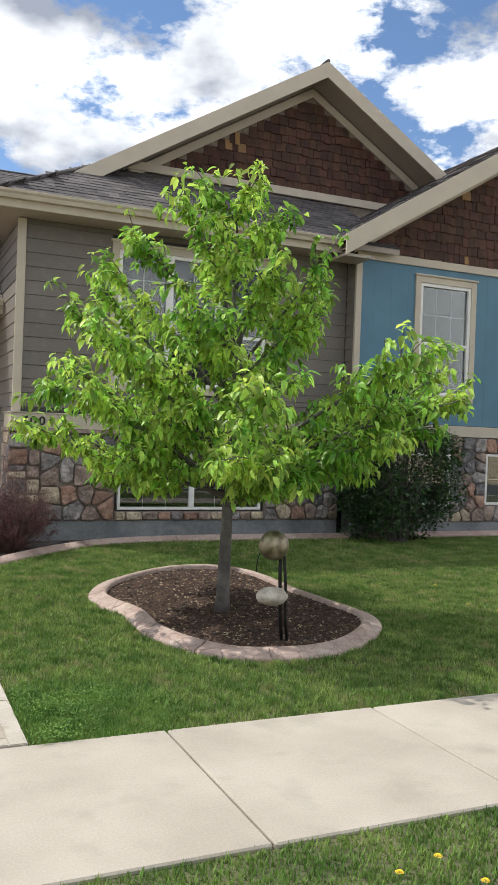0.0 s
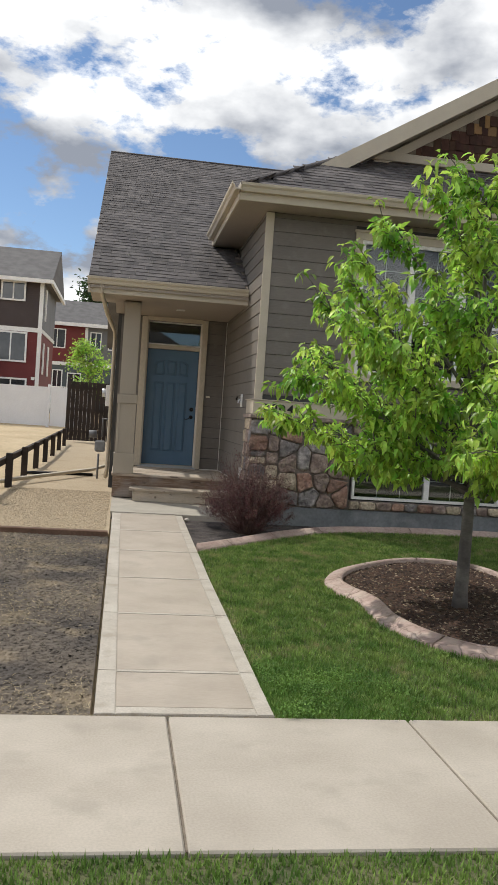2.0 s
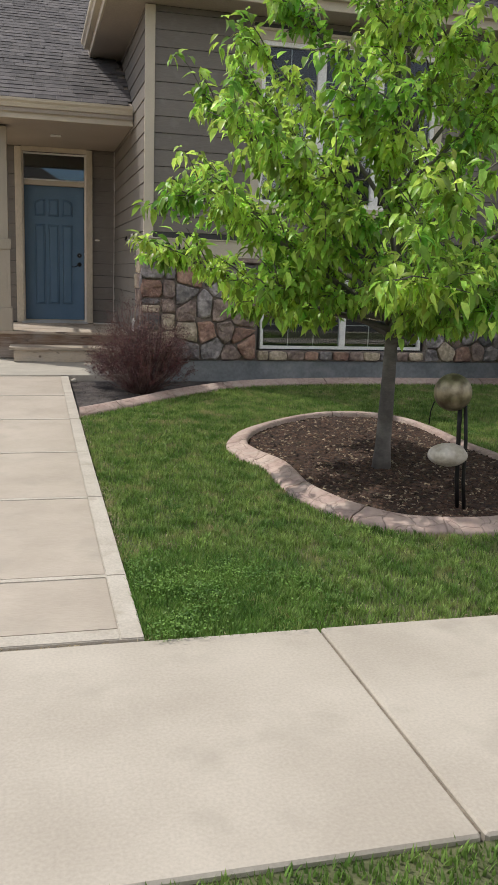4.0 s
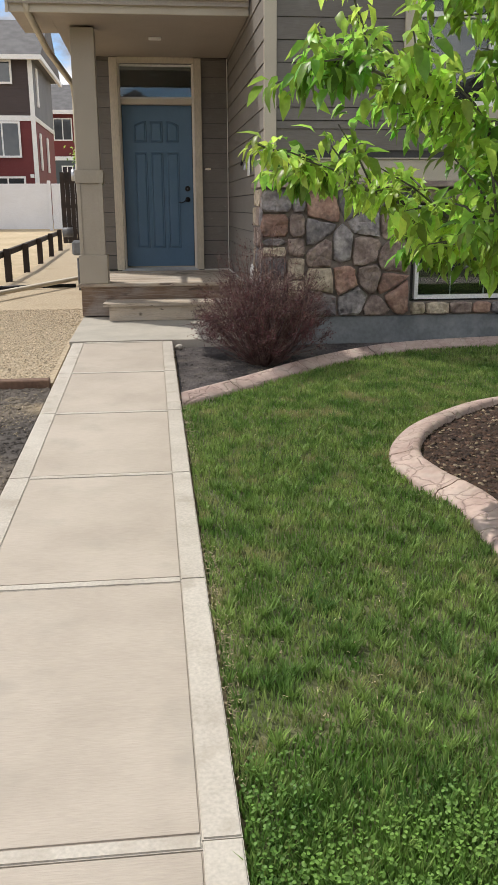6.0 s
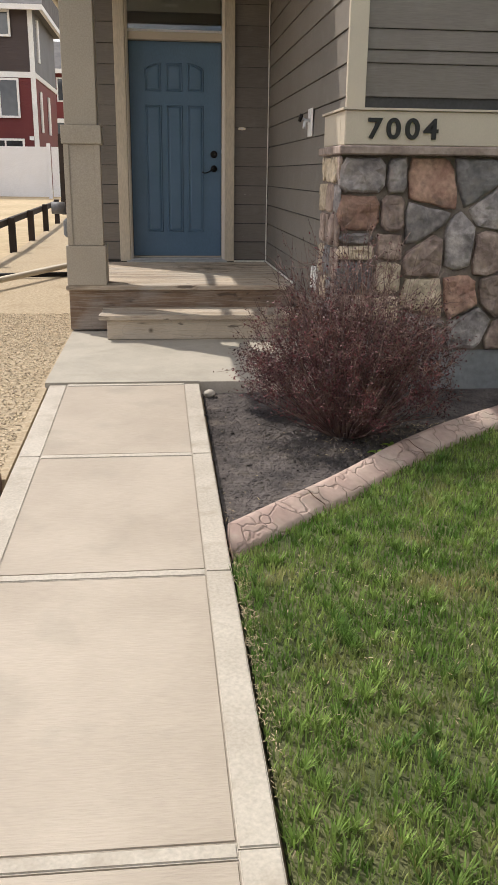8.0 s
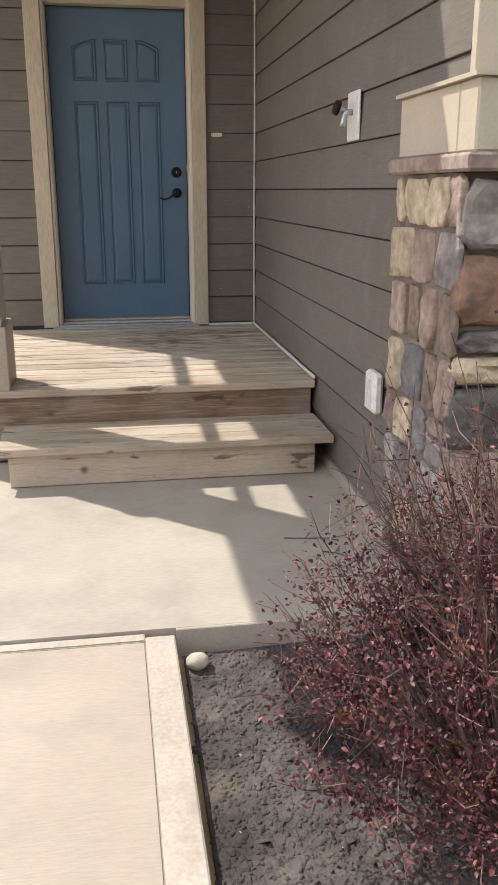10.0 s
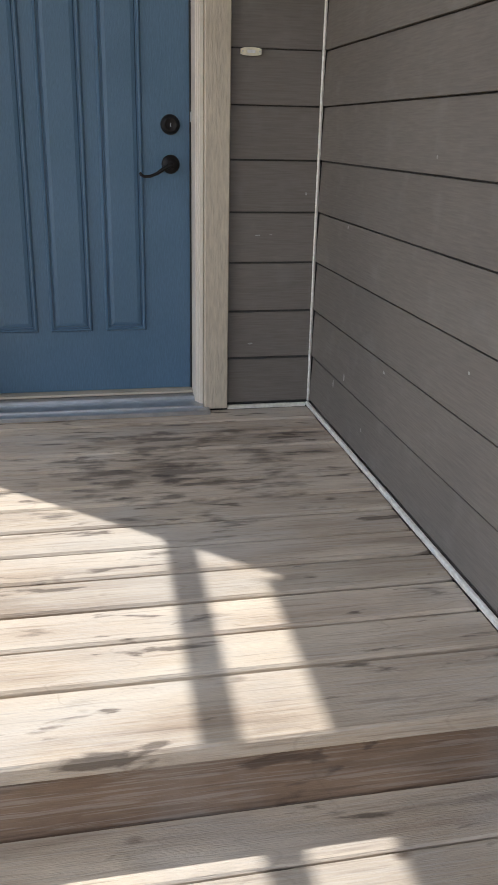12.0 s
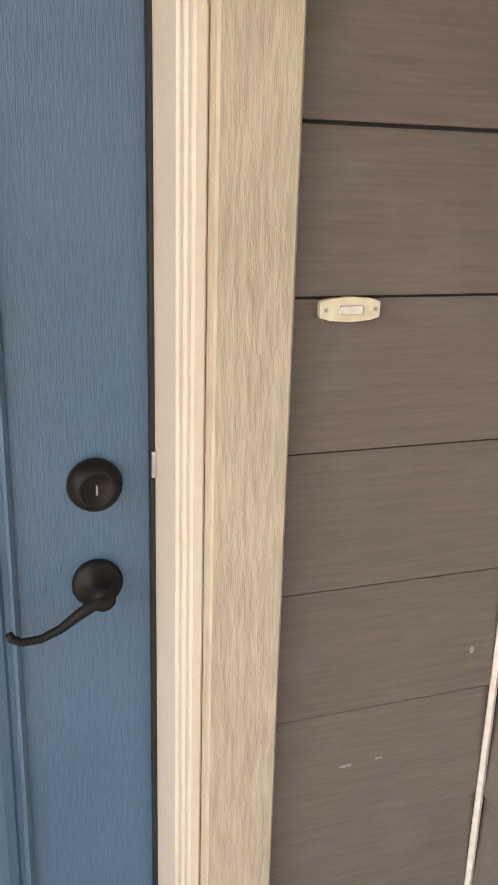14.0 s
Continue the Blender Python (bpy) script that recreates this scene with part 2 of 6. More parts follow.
def wood(name, c1, c2, dark, along):
    """Weathered board: long grain, knots with rings, dark water stains."""
    m = mat(name, c1, c2, 3, 0.8, 0.003, 40, stretch=(0.6, 4, 1) if along == "x" else (4, 0.6, 1), fstretch=(0.7, 12, 10), vary=0.14, lo=0.3, hi=0.7)
    n, l = m.node_tree.nodes, m.node_tree.links
    p = n["Principled BSDF"]
    base = p.inputs["Base Color"].links[0].from_socket
    geo = n.new("ShaderNodeNewGeometry")

    def layer(scale, stretch, lo, hi, amount, col, detail=8, kind="noise"):
        nonlocal base
        mp = n.new("ShaderNodeMapping")
        mp.inputs["Scale"].default_value = stretch
        l.new(geo.outputs["Position"], mp.inputs[0])
        t = n.new("ShaderNodeTexVoronoi") if kind == "voronoi" else n.new("ShaderNodeTexNoise")
        t.inputs["Scale"].default_value = scale
        if kind == "noise":
            t.inputs["Detail"].default_value, t.inputs["Distortion"].default_value = detail, 0.4
        l.new(mp.outputs[0], t.inputs["Vector"])
        r = n.new("ShaderNodeMapRange")
        r.inputs["From Min"].default_value, r.inputs["From Max"].default_value, r.inputs["To Max"].default_value = lo, hi, amount
        val = t.outputs[0]
        if kind in ("contour", "patch"):
            t.inputs["Detail"].default_value = 2 if kind == "contour" else 8
            sub = n.new("ShaderNodeMath")
            sub.operation, sub.inputs[1].default_value = "SUBTRACT", 0.5
            l.new(val, sub.inputs[0])
            ab = n.new("ShaderNodeMath")
            ab.operation = "ABSOLUTE"
            if kind == "contour":
                l.new(sub.outputs[0], ab.inputs[0])
                val = ab.outputs[0]
            else:
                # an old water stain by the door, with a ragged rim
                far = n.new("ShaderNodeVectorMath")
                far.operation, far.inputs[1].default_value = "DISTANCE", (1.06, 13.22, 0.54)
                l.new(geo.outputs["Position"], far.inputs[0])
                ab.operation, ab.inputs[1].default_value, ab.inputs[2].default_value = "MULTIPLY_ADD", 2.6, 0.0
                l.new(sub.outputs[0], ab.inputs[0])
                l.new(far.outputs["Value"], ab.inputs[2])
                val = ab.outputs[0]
        l.new(val, r.inputs[0])
        x = n.new("ShaderNodeMix")
        x.data_type = "RGBA"
        x.inputs["B"].default_value = (*col, 1)
        l.new(r.outputs[0], x.inputs["Factor"])
        l.new(base, x.inputs["A"])
        base = x.outputs["Result"]
    layer(30, (0.16, 4.2, 4.2), 0.55, 0.68, 0.42, dark)
    layer(60, (0.1, 3, 3), 0.5, 0.6, 0.22, (0.55, 0.52, 0.47))
    layer(1.7, (1, 1.6, 1), 0.5, 0.62, 0.3, (0.47, 0.46, 0.44))
    layer(5.0, (0.4, 2.6, 1.8), 0.57, 0.71, 0.42, (0.1, 0.07, 0.05))
    layer(14.0, (0.35, 1.6, 1), 0.62, 0.68, 0.75, (0.07, 0.05, 0.038))
    layer(3.6, (1.0, 1.7, 1.0), 0.09, 0.02, 0.8, (0.07, 0.045, 0.03), kind="voronoi")
    layer(2.2, (0.6, 2.2, 1), 0.004, 0.001, 0.12, (0.1, 0.065, 0.045), kind="contour")
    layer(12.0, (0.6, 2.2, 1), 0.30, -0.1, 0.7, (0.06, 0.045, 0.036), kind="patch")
    l.new(base, p.inputs["Base Color"])
    return m


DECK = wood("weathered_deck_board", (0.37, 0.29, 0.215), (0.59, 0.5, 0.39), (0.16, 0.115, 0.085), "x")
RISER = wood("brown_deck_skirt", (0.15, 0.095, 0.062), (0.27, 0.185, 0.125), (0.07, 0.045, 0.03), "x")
TIMBER = mat("brown_timber", (0.12, 0.065, 0.04), (0.17, 0.1, 0.065), 5, 0.85, 0.003, 40)
FENCE = mat("dark_fence_wood", (0.022, 0.016, 0.013), (0.042, 0.028, 0.021), 5, 0.85, 0.002, 40, vary=0.12)
METAL = mat("aluminium_sill", (0.5, 0.51, 0.53), (0.6, 0.61, 0.63), 20, 0.35, 0.0003, 120, metal=0.85, fstretch=(1, 8, 8))
BLACK = mat("dark_bronze", (0.009, 0.008, 0.008), (0.014, 0.012, 0.012), 20, 0.45, 0, spec=0.25)
BRASS = mat("mottled_bronze_ball", (0.16, 0.13, 0.085), (0.42, 0.36, 0.25), 14, 0.42, 0.002, 30, metal=0.75)
ROCK = mat("pale_boulder", (0.42, 0.37, 0.3), (0.62, 0.57, 0.5), 12, 0.85, 0.004, 50)
STONES = [mat("stone_" + n, a, b, 9, 0.85, 0.022, 30, vary=0.25, stain=(11, c, 0.75), grain=0.26) for n, a, b, c in (
    ("tan", (0.4, 0.325, 0.235), (0.55, 0.46, 0.34), (0.2, 0.15, 0.11)), ("grey", (0.16, 0.145, 0.145), (0.38, 0.34, 0.325), (0.3, 0.27, 0.25)),
    ("brown", (0.2, 0.145, 0.125), (0.4, 0.31, 0.26), (0.33, 0.25, 0.19)), ("rose", (0.29, 0.165, 0.125), (0.42, 0.27, 0.2), (0.15, 0.1, 0.085)),
    ("dark", (0.12, 0.115, 0.12), (0.21, 0.2, 0.2), (0.22, 0.2, 0.18)))]
SCUFF = mat("rubbed_pale_paint", (0.3, 0.29, 0.27), (0.44, 0.43, 0.4), 90, 0.6)
MORTAR = mat("mortar", (0.17, 0.14, 0.12), (0.25, 0.21, 0.18), 12, 0.95, 0.004, 60)
SILLM = mat("stone_cap", (0.24, 0.185, 0.16), (0.36, 0.29, 0.25), 8, 0.85, 0.012, 30, grain=0.2)
RED = mat("red_siding", (0.135, 0.017, 0.016), (0.155, 0.022, 0.02), 1, 0.6, 0.0)
BROWN = mat("brown_siding", (0.058, 0.04, 0.036), (0.07, 0.05, 0.045), 1, 0.6, 0.0)
GREYS = mat("grey_siding", (0.13, 0.13, 0.135), (0.16, 0.16, 0.165), 1, 0.6, 0.0)
FROOF = mat("far_roof", (0.11, 0.105, 0.105), (0.15, 0.145, 0.145), 2, 0.9)
# near black: the dimness of rooms and gaps behind boards is in this colour
DIMROOM = mat("dimmed_room_wall", (0.05, 0.05, 0.05), (0.07, 0.068, 0.065), 2, 0.9)
CURT = mat("curtain", (0.62, 0.62, 0.6), (0.72, 0.72, 0.7), 4, 0.8)
YEL = mat("dandelion_yellow", (0.8, 0.55, 0.02), (0.85, 0.62, 0.03), 30, 0.7)
WPAINT = mat("white_fence_vinyl", (0.72, 0.72, 0.74), (0.77, 0.77, 0.79), 1, 0.5)
ASPH = mat("asphalt", (0.05, 0.05, 0.05), (0.07, 0.068, 0.066), 2, 0.95, 0.004, 120)
NUM = mat("black_numerals", (0.012, 0.012, 0.012), (0.015, 0.015, 0.015), 10, 0.5)
GLASS = glass_mat("window_glass", (0.75, 0.8, 0.8))
CARW = mat("white_car_paint", (0.7, 0.71, 0.72), (0.75, 0.76, 0.77), 1, 0.25)

# ---- helpers for shapes ----


GY_, GZ_ = (3.0, 6.4, 8.5, 10.07), (0.0, 0.045, 0.105, 0.155)


def g(y):
    """Height of the ground along the way to the house."""
    if y < 20:
        return float(np.interp(y, GY_, GZ_))
    return 0.155 + 0.0166 * (y - 20)


def data(name, verts, faces, material):
    me = bpy.data.meshes.new(name)
    me.from_pydata([tuple(v) for v in verts], [], faces)
    me.materials.append(material)
    me.update()
    return me


def thing(name, label="", category="", at=(0, 0, 0), group="", kind=""):
    ob = new(name)
    ob.empty_display_size = 0.1
    ob.location = at
    return tagged(ob, label, category, group, kind)


def put(name, me, parent=None, label="", category="", group="", kind=""):
    ob = new(name, me)
    if parent:
        ob.parent = parent
        ob.matrix_parent_inverse = Matrix.Translation(-parent_origin(parent))
    return tagged(ob, label, category, group, kind)


def parent_origin(p):
    return Vector(p.location)


def bm_data(name, bm, material, smooth=False):
    me = bpy.data.meshes.new(name)
    bmesh.ops.recalc_face_normals(bm, faces=bm.faces)
    bm.to_mesh(me)
    bm.free()
    me.materials.append(material)
    if smooth:
        me.shade_smooth()
    return me


def part(name, bm, material, parent=None, label="", smooth=False, category="", group="", kind=""):
    return put(name, bm_data(name, bm, material, smooth), parent, label, category, group, kind)


def add_box(bm, x0, x1, y0, y1, z0, z1, bevel=0.0):
    r = bmesh.ops.create_cube(bm, size=1)
    vs = r["verts"]
    bmesh.ops.scale(bm, vec=(x1 - x0, y1 - y0, z1 - z0), verts=vs)
    bmesh.ops.translate(bm, vec=((x0 + x1) / 2, (y0 + y1) / 2, (z0 + z1) / 2), verts=vs)
    if bevel:
        es = list({e for v in vs for e in v.link_edges})
        bmesh.ops.bevel(bm, geom=es, offset=bevel, segments=1, affect="EDGES")
    return vs


def box(name, x0, x1, y0, y1, z0, z1, material, parent=None, bevel=0.0, label="", category="", group="", kind=""):
    bm = bmesh.new()
    add_box(bm, x0, x1, y0, y1, z0, z1, bevel)
    return part(name, bm, material, parent, label, False, category, group, kind)


def add_tube(bm, pts, radii, sides=8, cap=True):
    rings = []
    for i, p in enumerate(pts):
        p = Vector(p)
        a = Vector(pts[max(i - 1, 0)])
        b = Vector(pts[min(i + 1, len(pts) - 1)])
        d = (b - a).normalized()
        u = d.orthogonal().normalized() if i == 0 else (u - d * u.dot(d)).normalized()
        v = d.cross(u)
        r = radii[i] if hasattr(radii, "__len__") else radii
        rings.append([bm.verts.new(p + (u * math.cos(k * math.tau / sides) + v * math.sin(k * math.tau / sides)) * r) for k in range(sides)])
    for a, b in zip(rings, rings[1:]):
        for k in range(sides):
            bm.faces.new((a[k], a[(k + 1) % sides], b[(k + 1) % sides], b[k]))
    if cap:
        bm.faces.new(rings[0][::-1])
        bm.faces.new(rings[-1])


def tube(name, pts, radii, material, parent=None, sides=8, label="", category="", kind=""):
    bm = bmesh.new()
    add_tube(bm, pts, radii, sides)
    return part(name, bm, material, parent, label, True, category, "", kind)


def prism(name, pts, axis, a0, a1, material, parent=None, label="", category="", kind="", bevel=0.0):
    """A polygon pts in the plane across axis ('x' or 'y' or 'z'), carried from a0 to a1."""
    bm = bmesh.new()

    def at(p, a):
        return {"x": (a, p[0], p[1]), "y": (p[0], a, p[1]), "z": (p[0], p[1], a)}[axis]
    A, B = [bm.verts.new(at(p, a0)) for p in pts], [bm.verts.new(at(p, a1)) for p in pts]
    bm.faces.new(A)
    bm.faces.new(B[::-1])
    for i in range(len(pts)):
        j = (i + 1) % len(pts)
        bm.faces.new((A[i], B[i], B[j], A[j]))
    if bevel:
        bmesh.ops.bevel(bm, geom=list(bm.edges), offset=bevel, segments=1, affect="EDGES")
    return part(name, bm, material, parent, label, False, category, "", kind)


def slab(name, verts, thick, material, parent=None, label="", category="", kind=""):
    """A flat or folded face with a thickness, downwards."""
    bm = bmesh.new()
    top = [bm.verts.new(v) for v in verts]
    bot = [bm.verts.new((v[0], v[1], v[2] - thick)) for v in verts]
    bm.faces.new(top)
    bm.faces.new(bot[::-1])
    for i in range(len(verts)):
        j = (i + 1) % len(verts)
        bm.faces.new((top[i], top[j], bot[j], bot[i])[::-1])
    return part(name, bm, material, parent, label, False, category, "", kind)


def zone(name, poly, dz, material, thick=0.05, label="", category="", kind="structure"):
    """A flat patch of ground that follows the slope."""
    bm = bmesh.new()
    f = bm.faces.new([bm.verts.new((x, y, 0)) for x, y in poly])
    bmesh.ops.triangulate(bm, faces=[f])
    for yy in (3.0, 6.4, 8.5, 10.07, 20.0):
        bmesh.ops.bisect_plane(bm, geom=list(bm.verts) + list(bm.edges) + list(bm.faces), plane_co=(0, yy, 0), plane_no=(0, 1, 0))
    r = bmesh.ops.extrude_face_region(bm, geom=list(bm.faces))
    up = {v for v in r["geom"] if isinstance(v, bmesh.types.BMVert)}
    for v in bm.verts:
        v.co.z = g(v.co.y) + dz - (0 if v in up else thick)
    return part(name, bm, material, None, label, False, category, "", kind)


def scatter(name, template, tris, rot, pos, material, parent=None, label="", category="", kind="", smooth=False):
    """Many copies of a small shape in one mesh. rot: n x 3 x 3, pos: n x 3."""
    t = np.asarray(template, float)
    tr = np.asarray(tris, int)
    n, k = len(pos), len(t)
    v = (np.einsum("nij,kj->nki", rot, t) + pos[:, None, :]).reshape(-1, 3)
    f = (tr[None] + (np.arange(n) * k)[:, None, None]).reshape(-1, 3)
    me = bpy.data.meshes.new(name)
    me.vertices.add(len(v))
    me.vertices.foreach_set("co", v.ravel().astype(np.float32))
    me.loops.add(f.size)
    me.loops.foreach_set("vertex_index", f.ravel().astype(np.int32))
    me.polygons.add(len(f))
    me.polygons.foreach_set("loop_start", np.arange(0, f.size, 3, dtype=np.int32))
    me.materials.append(material)
    me.update(calc_edges=True)
    if smooth:
        me.shade_smooth()
    return put(name, me, parent, label, category, "", kind)


def frames_of(direction, up):
    """Rotation matrices with columns side, direction, up."""
    d = direction / np.linalg.norm(direction, axis=1, keepdims=True)
    s = np.cross(d, up)
    s /= np.linalg.norm(s, axis=1, keepdims=True) + 1e-9
    u = np.cross(s, d)
    return np.stack([s, d, u], axis=2)


def turns(rng, n, tilt=0.3):
    a = rng.uniform(0, math.tau, n)
    d = np.stack([np.cos(a), np.sin(a), rng.normal(0, tilt, n)], 1)
    up = np.stack([rng.normal(0, tilt, n), rng.normal(0, tilt, n), np.ones(n)], 1)
    return frames_of(d, up)


def inside(px, py, poly):
    c = np.zeros(len(px), bool)
    n = len(poly)
    for i in range(n):
        (x1, y1), (x2, y2) = poly[i], poly[(i + 1) % n]
        if y1 == y2:
            continue
        m = ((y1 > py) != (y2 > py)) & (px < (x2 - x1) * (py - y1) / (y2 - y1) + x1)
        c ^= m
    return c


def smooth_loop(pts, n=6, closed=True):
    out = []
    m = len(pts)
    for i in range(m if closed else m - 1):
        p = [Vector(pts[(i + k) % m] if closed else pts[min(max(i + k, 0), m - 1)]) for k in (-1, 0, 1, 2)]
        for s in range(n):
            t = s / n
            out.append(tuple(0.5 * ((2 * p[1]) + (p[2] - p[0]) * t + (2 * p[0] - 5 * p[1] + 4 * p[2] - p[3]) * t * t + (3 * p[1] - p[0] - 3 * p[2] + p[3]) * t ** 3)))
    if not closed:
        out.append(tuple(pts[-1]))
    return out


rng = np.random.default_rng(7)
rnd = random.Random(11)

# ---- ground ----
BED = smooth_loop([(1.86, 6.5), (2.1, 7.0), (2.62, 7.5), (3.12, 7.72), (3.64, 7.62), (3.92, 7.15), (3.95, 6.4), (4.03, 5.6), (4.05, 5.15), (3.86, 4.72), (3.4, 4.3), (3.0, 4.14), (2.6, 4.16), (2.28, 4.32), (2.05, 4.7), (1.95, 5.15), (1.97, 5.7), (1.87, 6.1)])
EDGE = smooth_loop([(0.79, 7.74), (1.06, 7.99), (1.39, 8.3), (1.82, 8.74), (2.26, 9.1), (2.82, 9.42), (3.8, 9.6), (5.0, 9.62), (7.0, 9.62), (10.0, 9.66), (14.0, 9.7)], 4, False)


def sheet():
    xs = [-400, -60, -20, -8, 0, 8, 20, 60, 400]
    ys = [-400, -60, -20, -0.62, 3, 6.4, 8.5, 10.07, 20, 40, 80, 150, 400]
    vs = [(x, y, (g(min(y, 90)) - 0.09 if y > -0.6 else -0.2)) for y in ys for x in xs]
    w = len(xs)
    fs = [(j * w + i, j * w + i + 1, (j + 1) * w + i + 1, (j + 1) * w + i) for j in range(len(ys) - 1) for i in range(w - 1)]
    put("ground", data("ground", vs, fs, FIELD), None, "dry sandy open ground with faint tracks", "ground", "", "structure")


sheet()
box("road", -60, 60, -9, -0.8, -0.16, -0.12, ASPH, None, 0, "worn grey asphalt residential street", "road", "", "structure")
box("kerb", -60, 60, -0.8, -0.62, -0.16, 0.0, CONC, None, 0.015, "pale concrete kerb along the street", "kerb", "", "structure")
zone("boulevard_soil", [(-30, -0.6), (30, -0.6), (30, 1.77), (-30, 1.77)], -0.02, TURF, 0.06, "grassy boulevard strip between kerb and pavement", "ground")
LAWN = [(0.8, 3.1), (14, 3.1)] + EDGE[::-1]
zone("lawn_soil", LAWN, -0.03, TURF, 0.05, "turf ground under the front lawn", "ground")
zone("bare_patch", [(-6, 3.1), (-0.16, 3.1), (-0.16, 8.45), (-6, 8.45)], -0.03, LOT, 0.05, "bare dark soil with dry straw beside the path", "ground")
zone("gravel_strip", [(-1.8, 8.58), (-0.16, 8.58), (-0.16, 11.9), (-0.25, 30), (-1.9, 30)], -0.02, GRAVEL, 0.06, "tan pea gravel side yard", "ground")
zone("dry_field", [(-30, 8.58), (-1.8, 8.58), (-1.9, 38.9), (-30, 38.9)], -0.03, FIELD, 0.05, "dry straw-coloured field behind the low rail", "ground")
zone("shrub_bed_soil", EDGE + [(14, 10.1), (1.64, 10.1), (0.8, 10.04)], -0.06, SOIL, 0.04, "dry dark soil planting bed along the house", "ground")

# pavement
pave = thing("pavement", "pale concrete pavement with tooled joints", "pavement", (0, 2.4, 0), kind="structure")
xs = [round(0.225 + 1.253 * k, 3) for k in range(-9, 12)]
for a, b in zip(xs, xs[1:]):
    box("slab", a + 0.006, b - 0.006, 1.77, 3.08, -0.1, 0.0, CONC, pave, 0.008)
zone("pavement_joint", [(-11, 1.8), (13, 1.8), (13, 3.05), (-11, 3.05)], -0.015, JOINT, 0.05, "dark dirt-filled pavement joints", "pavement")

# path to the door
path = thing("path", "pale broomed concrete path with smooth troweled edges", "path", (0.3, 6, 0.05), kind="structure")


def strip(name, x0, x1, y0, y1, dz, material, parent):
    vs = [(x0, y0, g(y0) + dz), (x1, y0, g(y0) + dz), (x1, y1, g(y1) + dz), (x0, y1, g(y1) + dz)]
    bm = bmesh.new()
    top = [bm.verts.new(v) for v in vs]
    bot = [bm.verts.new((v[0], v[1], v[2] - 0.1)) for v in vs]
    bm.faces.new(top)
    for i in range(4):
        j = (i + 1) % 4
        bm.faces.new((top[i], bot[i], bot[j], top[j]))
    bmesh.ops.bevel(bm, geom=[e for e in bm.edges if e.verts[0] in top and e.verts[1] in top], offset=0.004, segments=2, affect="EDGES")
    return part(name, bm, material, parent)


YJ = [3.1, 3.78, 5.11, 6.37, 7.61, 8.81, 10.07]
for i, (a, b) in enumerate(zip(YJ, YJ[1:])):
    strip("panel", -0.0335, 0.6835, a + (0.02 if i else 0.1), b - 0.03, 0, BROOM, path)
    strip("joint_band", -0.0335, 0.6835, b - 0.027, b + 0.017, 0.002, BAND, path)
    strip("edge_band", -0.14, -0.034, a + 0.002, b - 0.002, 0.001, BAND, path)
    strip("edge_band", 0.684, 0.775, a + 0.002, b - 0.002, 0.001, BAND, path)
strip("joint_band", -0.0335, 0.6835, 3.102, 3.197, 0.002, BAND, path)
landing = thing("landing", "pale concrete landing before the wooden steps", "path", (0.8, 11, 0.15), kind="structure")
zone("landing_slab", [(-0.17, 10.09), (1.63, 10.09), (1.63, 12.0), (-0.17, 12.0)], 0.012, LANDC, 0.15)
bpy.data.objects["landing_slab"].parent = landing
bpy.data.objects["landing_slab"].matrix_parent_inverse = Matrix.Translation((-0.8, -11, -0.15))
box("landing_edge", 0.78, 1.63, 10.075, 10.089, 0.0, 0.168, CONC, landing, 0.003)
box("foundation_strip", 1.632, 1.66, 10.67, 12.0, 0.0, 0.214, CONC, landing, 0.002)

# timber and rail on the side
box("timber_edging", -6.0, -0.17, 8.45, 8.55, 0.02, 0.135, TIMBER, None, 0.008, "brown timber edging between gravel and bare soil", "edging")


def curb(name, loop, closed, width, label, step=7):
    """Moulded concrete edging in lengths, with a rounded back and a sloping front."""
    th = thing(name, label, "edging", (loop[0][0], loop[0][1], g(loop[0][1])))
    prof = [(0.0, -0.04), (0.0, -0.005), (0.014, 0.012), (width * 0.5, 0.03), (width - 0.045, 0.048), (width - 0.018, 0.046), (width, 0.03), (width, -0.04)]
    n = len(loop)
    rows = []
    for i, (x, y) in enumerate(loop):
        a, b = (loop[(i - 1) % n], loop[(i + 1) % n]) if closed else (loop[max(i - 1, 0)], loop[min(i + 1, n - 1)])
        t = Vector((b[0] - a[0], b[1] - a[1])).normalized()
        nrm = Vector((t.y, -t.x)) if closed else Vector((-t.y, t.x))
        if not closed:
            # cut along the path's edge where the curb runs into it
            row = []
            for p in prof:
                u, v = x + nrm.x * p[0], y + nrm.y * p[0]
                if u < 0.785:
                    u, v = 0.785, v + (0.785 - u) * t.y / t.x
                row.append((u, v, g(v) + p[1]))
            rows.append(row)
            continue
        rows.append([(x + nrm.x * p[0], y + nrm.y * p[0], g(y) + p[1] + 0.003 * noise.noise(Vector((x * 3, y * 3, p[0] * 9)))) for p in prof])
    idx = list(range(n)) + ([0] if closed else [])
    for s in range(0, len(idx) - 1, step):
        seg = idx[s:s + step + 1]
        if len(seg) < 2:
            break
        vs = [Vector(p) for k in seg for p in rows[k]]
        w = len(prof)
        # a thin open joint at the end of each length
        d = (Vector(rows[seg[-1]][0]) - Vector(rows[seg[-2]][0])).normalized() * 0.008
        for k in range(w):
            vs[-1 - k] = vs[-1 - k] - d
        fs = [(i * w + k, i * w + k + 1, (i + 1) * w + k + 1, (i + 1) * w + k) for i in range(len(seg) - 1) for k in range(w - 1)]
        fs += [tuple(range(w)), tuple(range((len(seg) - 1) * w, len(seg) * w))]
        me = data("curb_length", vs, fs, CURB)
        me.shade_smooth()
        put("curb_length", me, th)
    return th


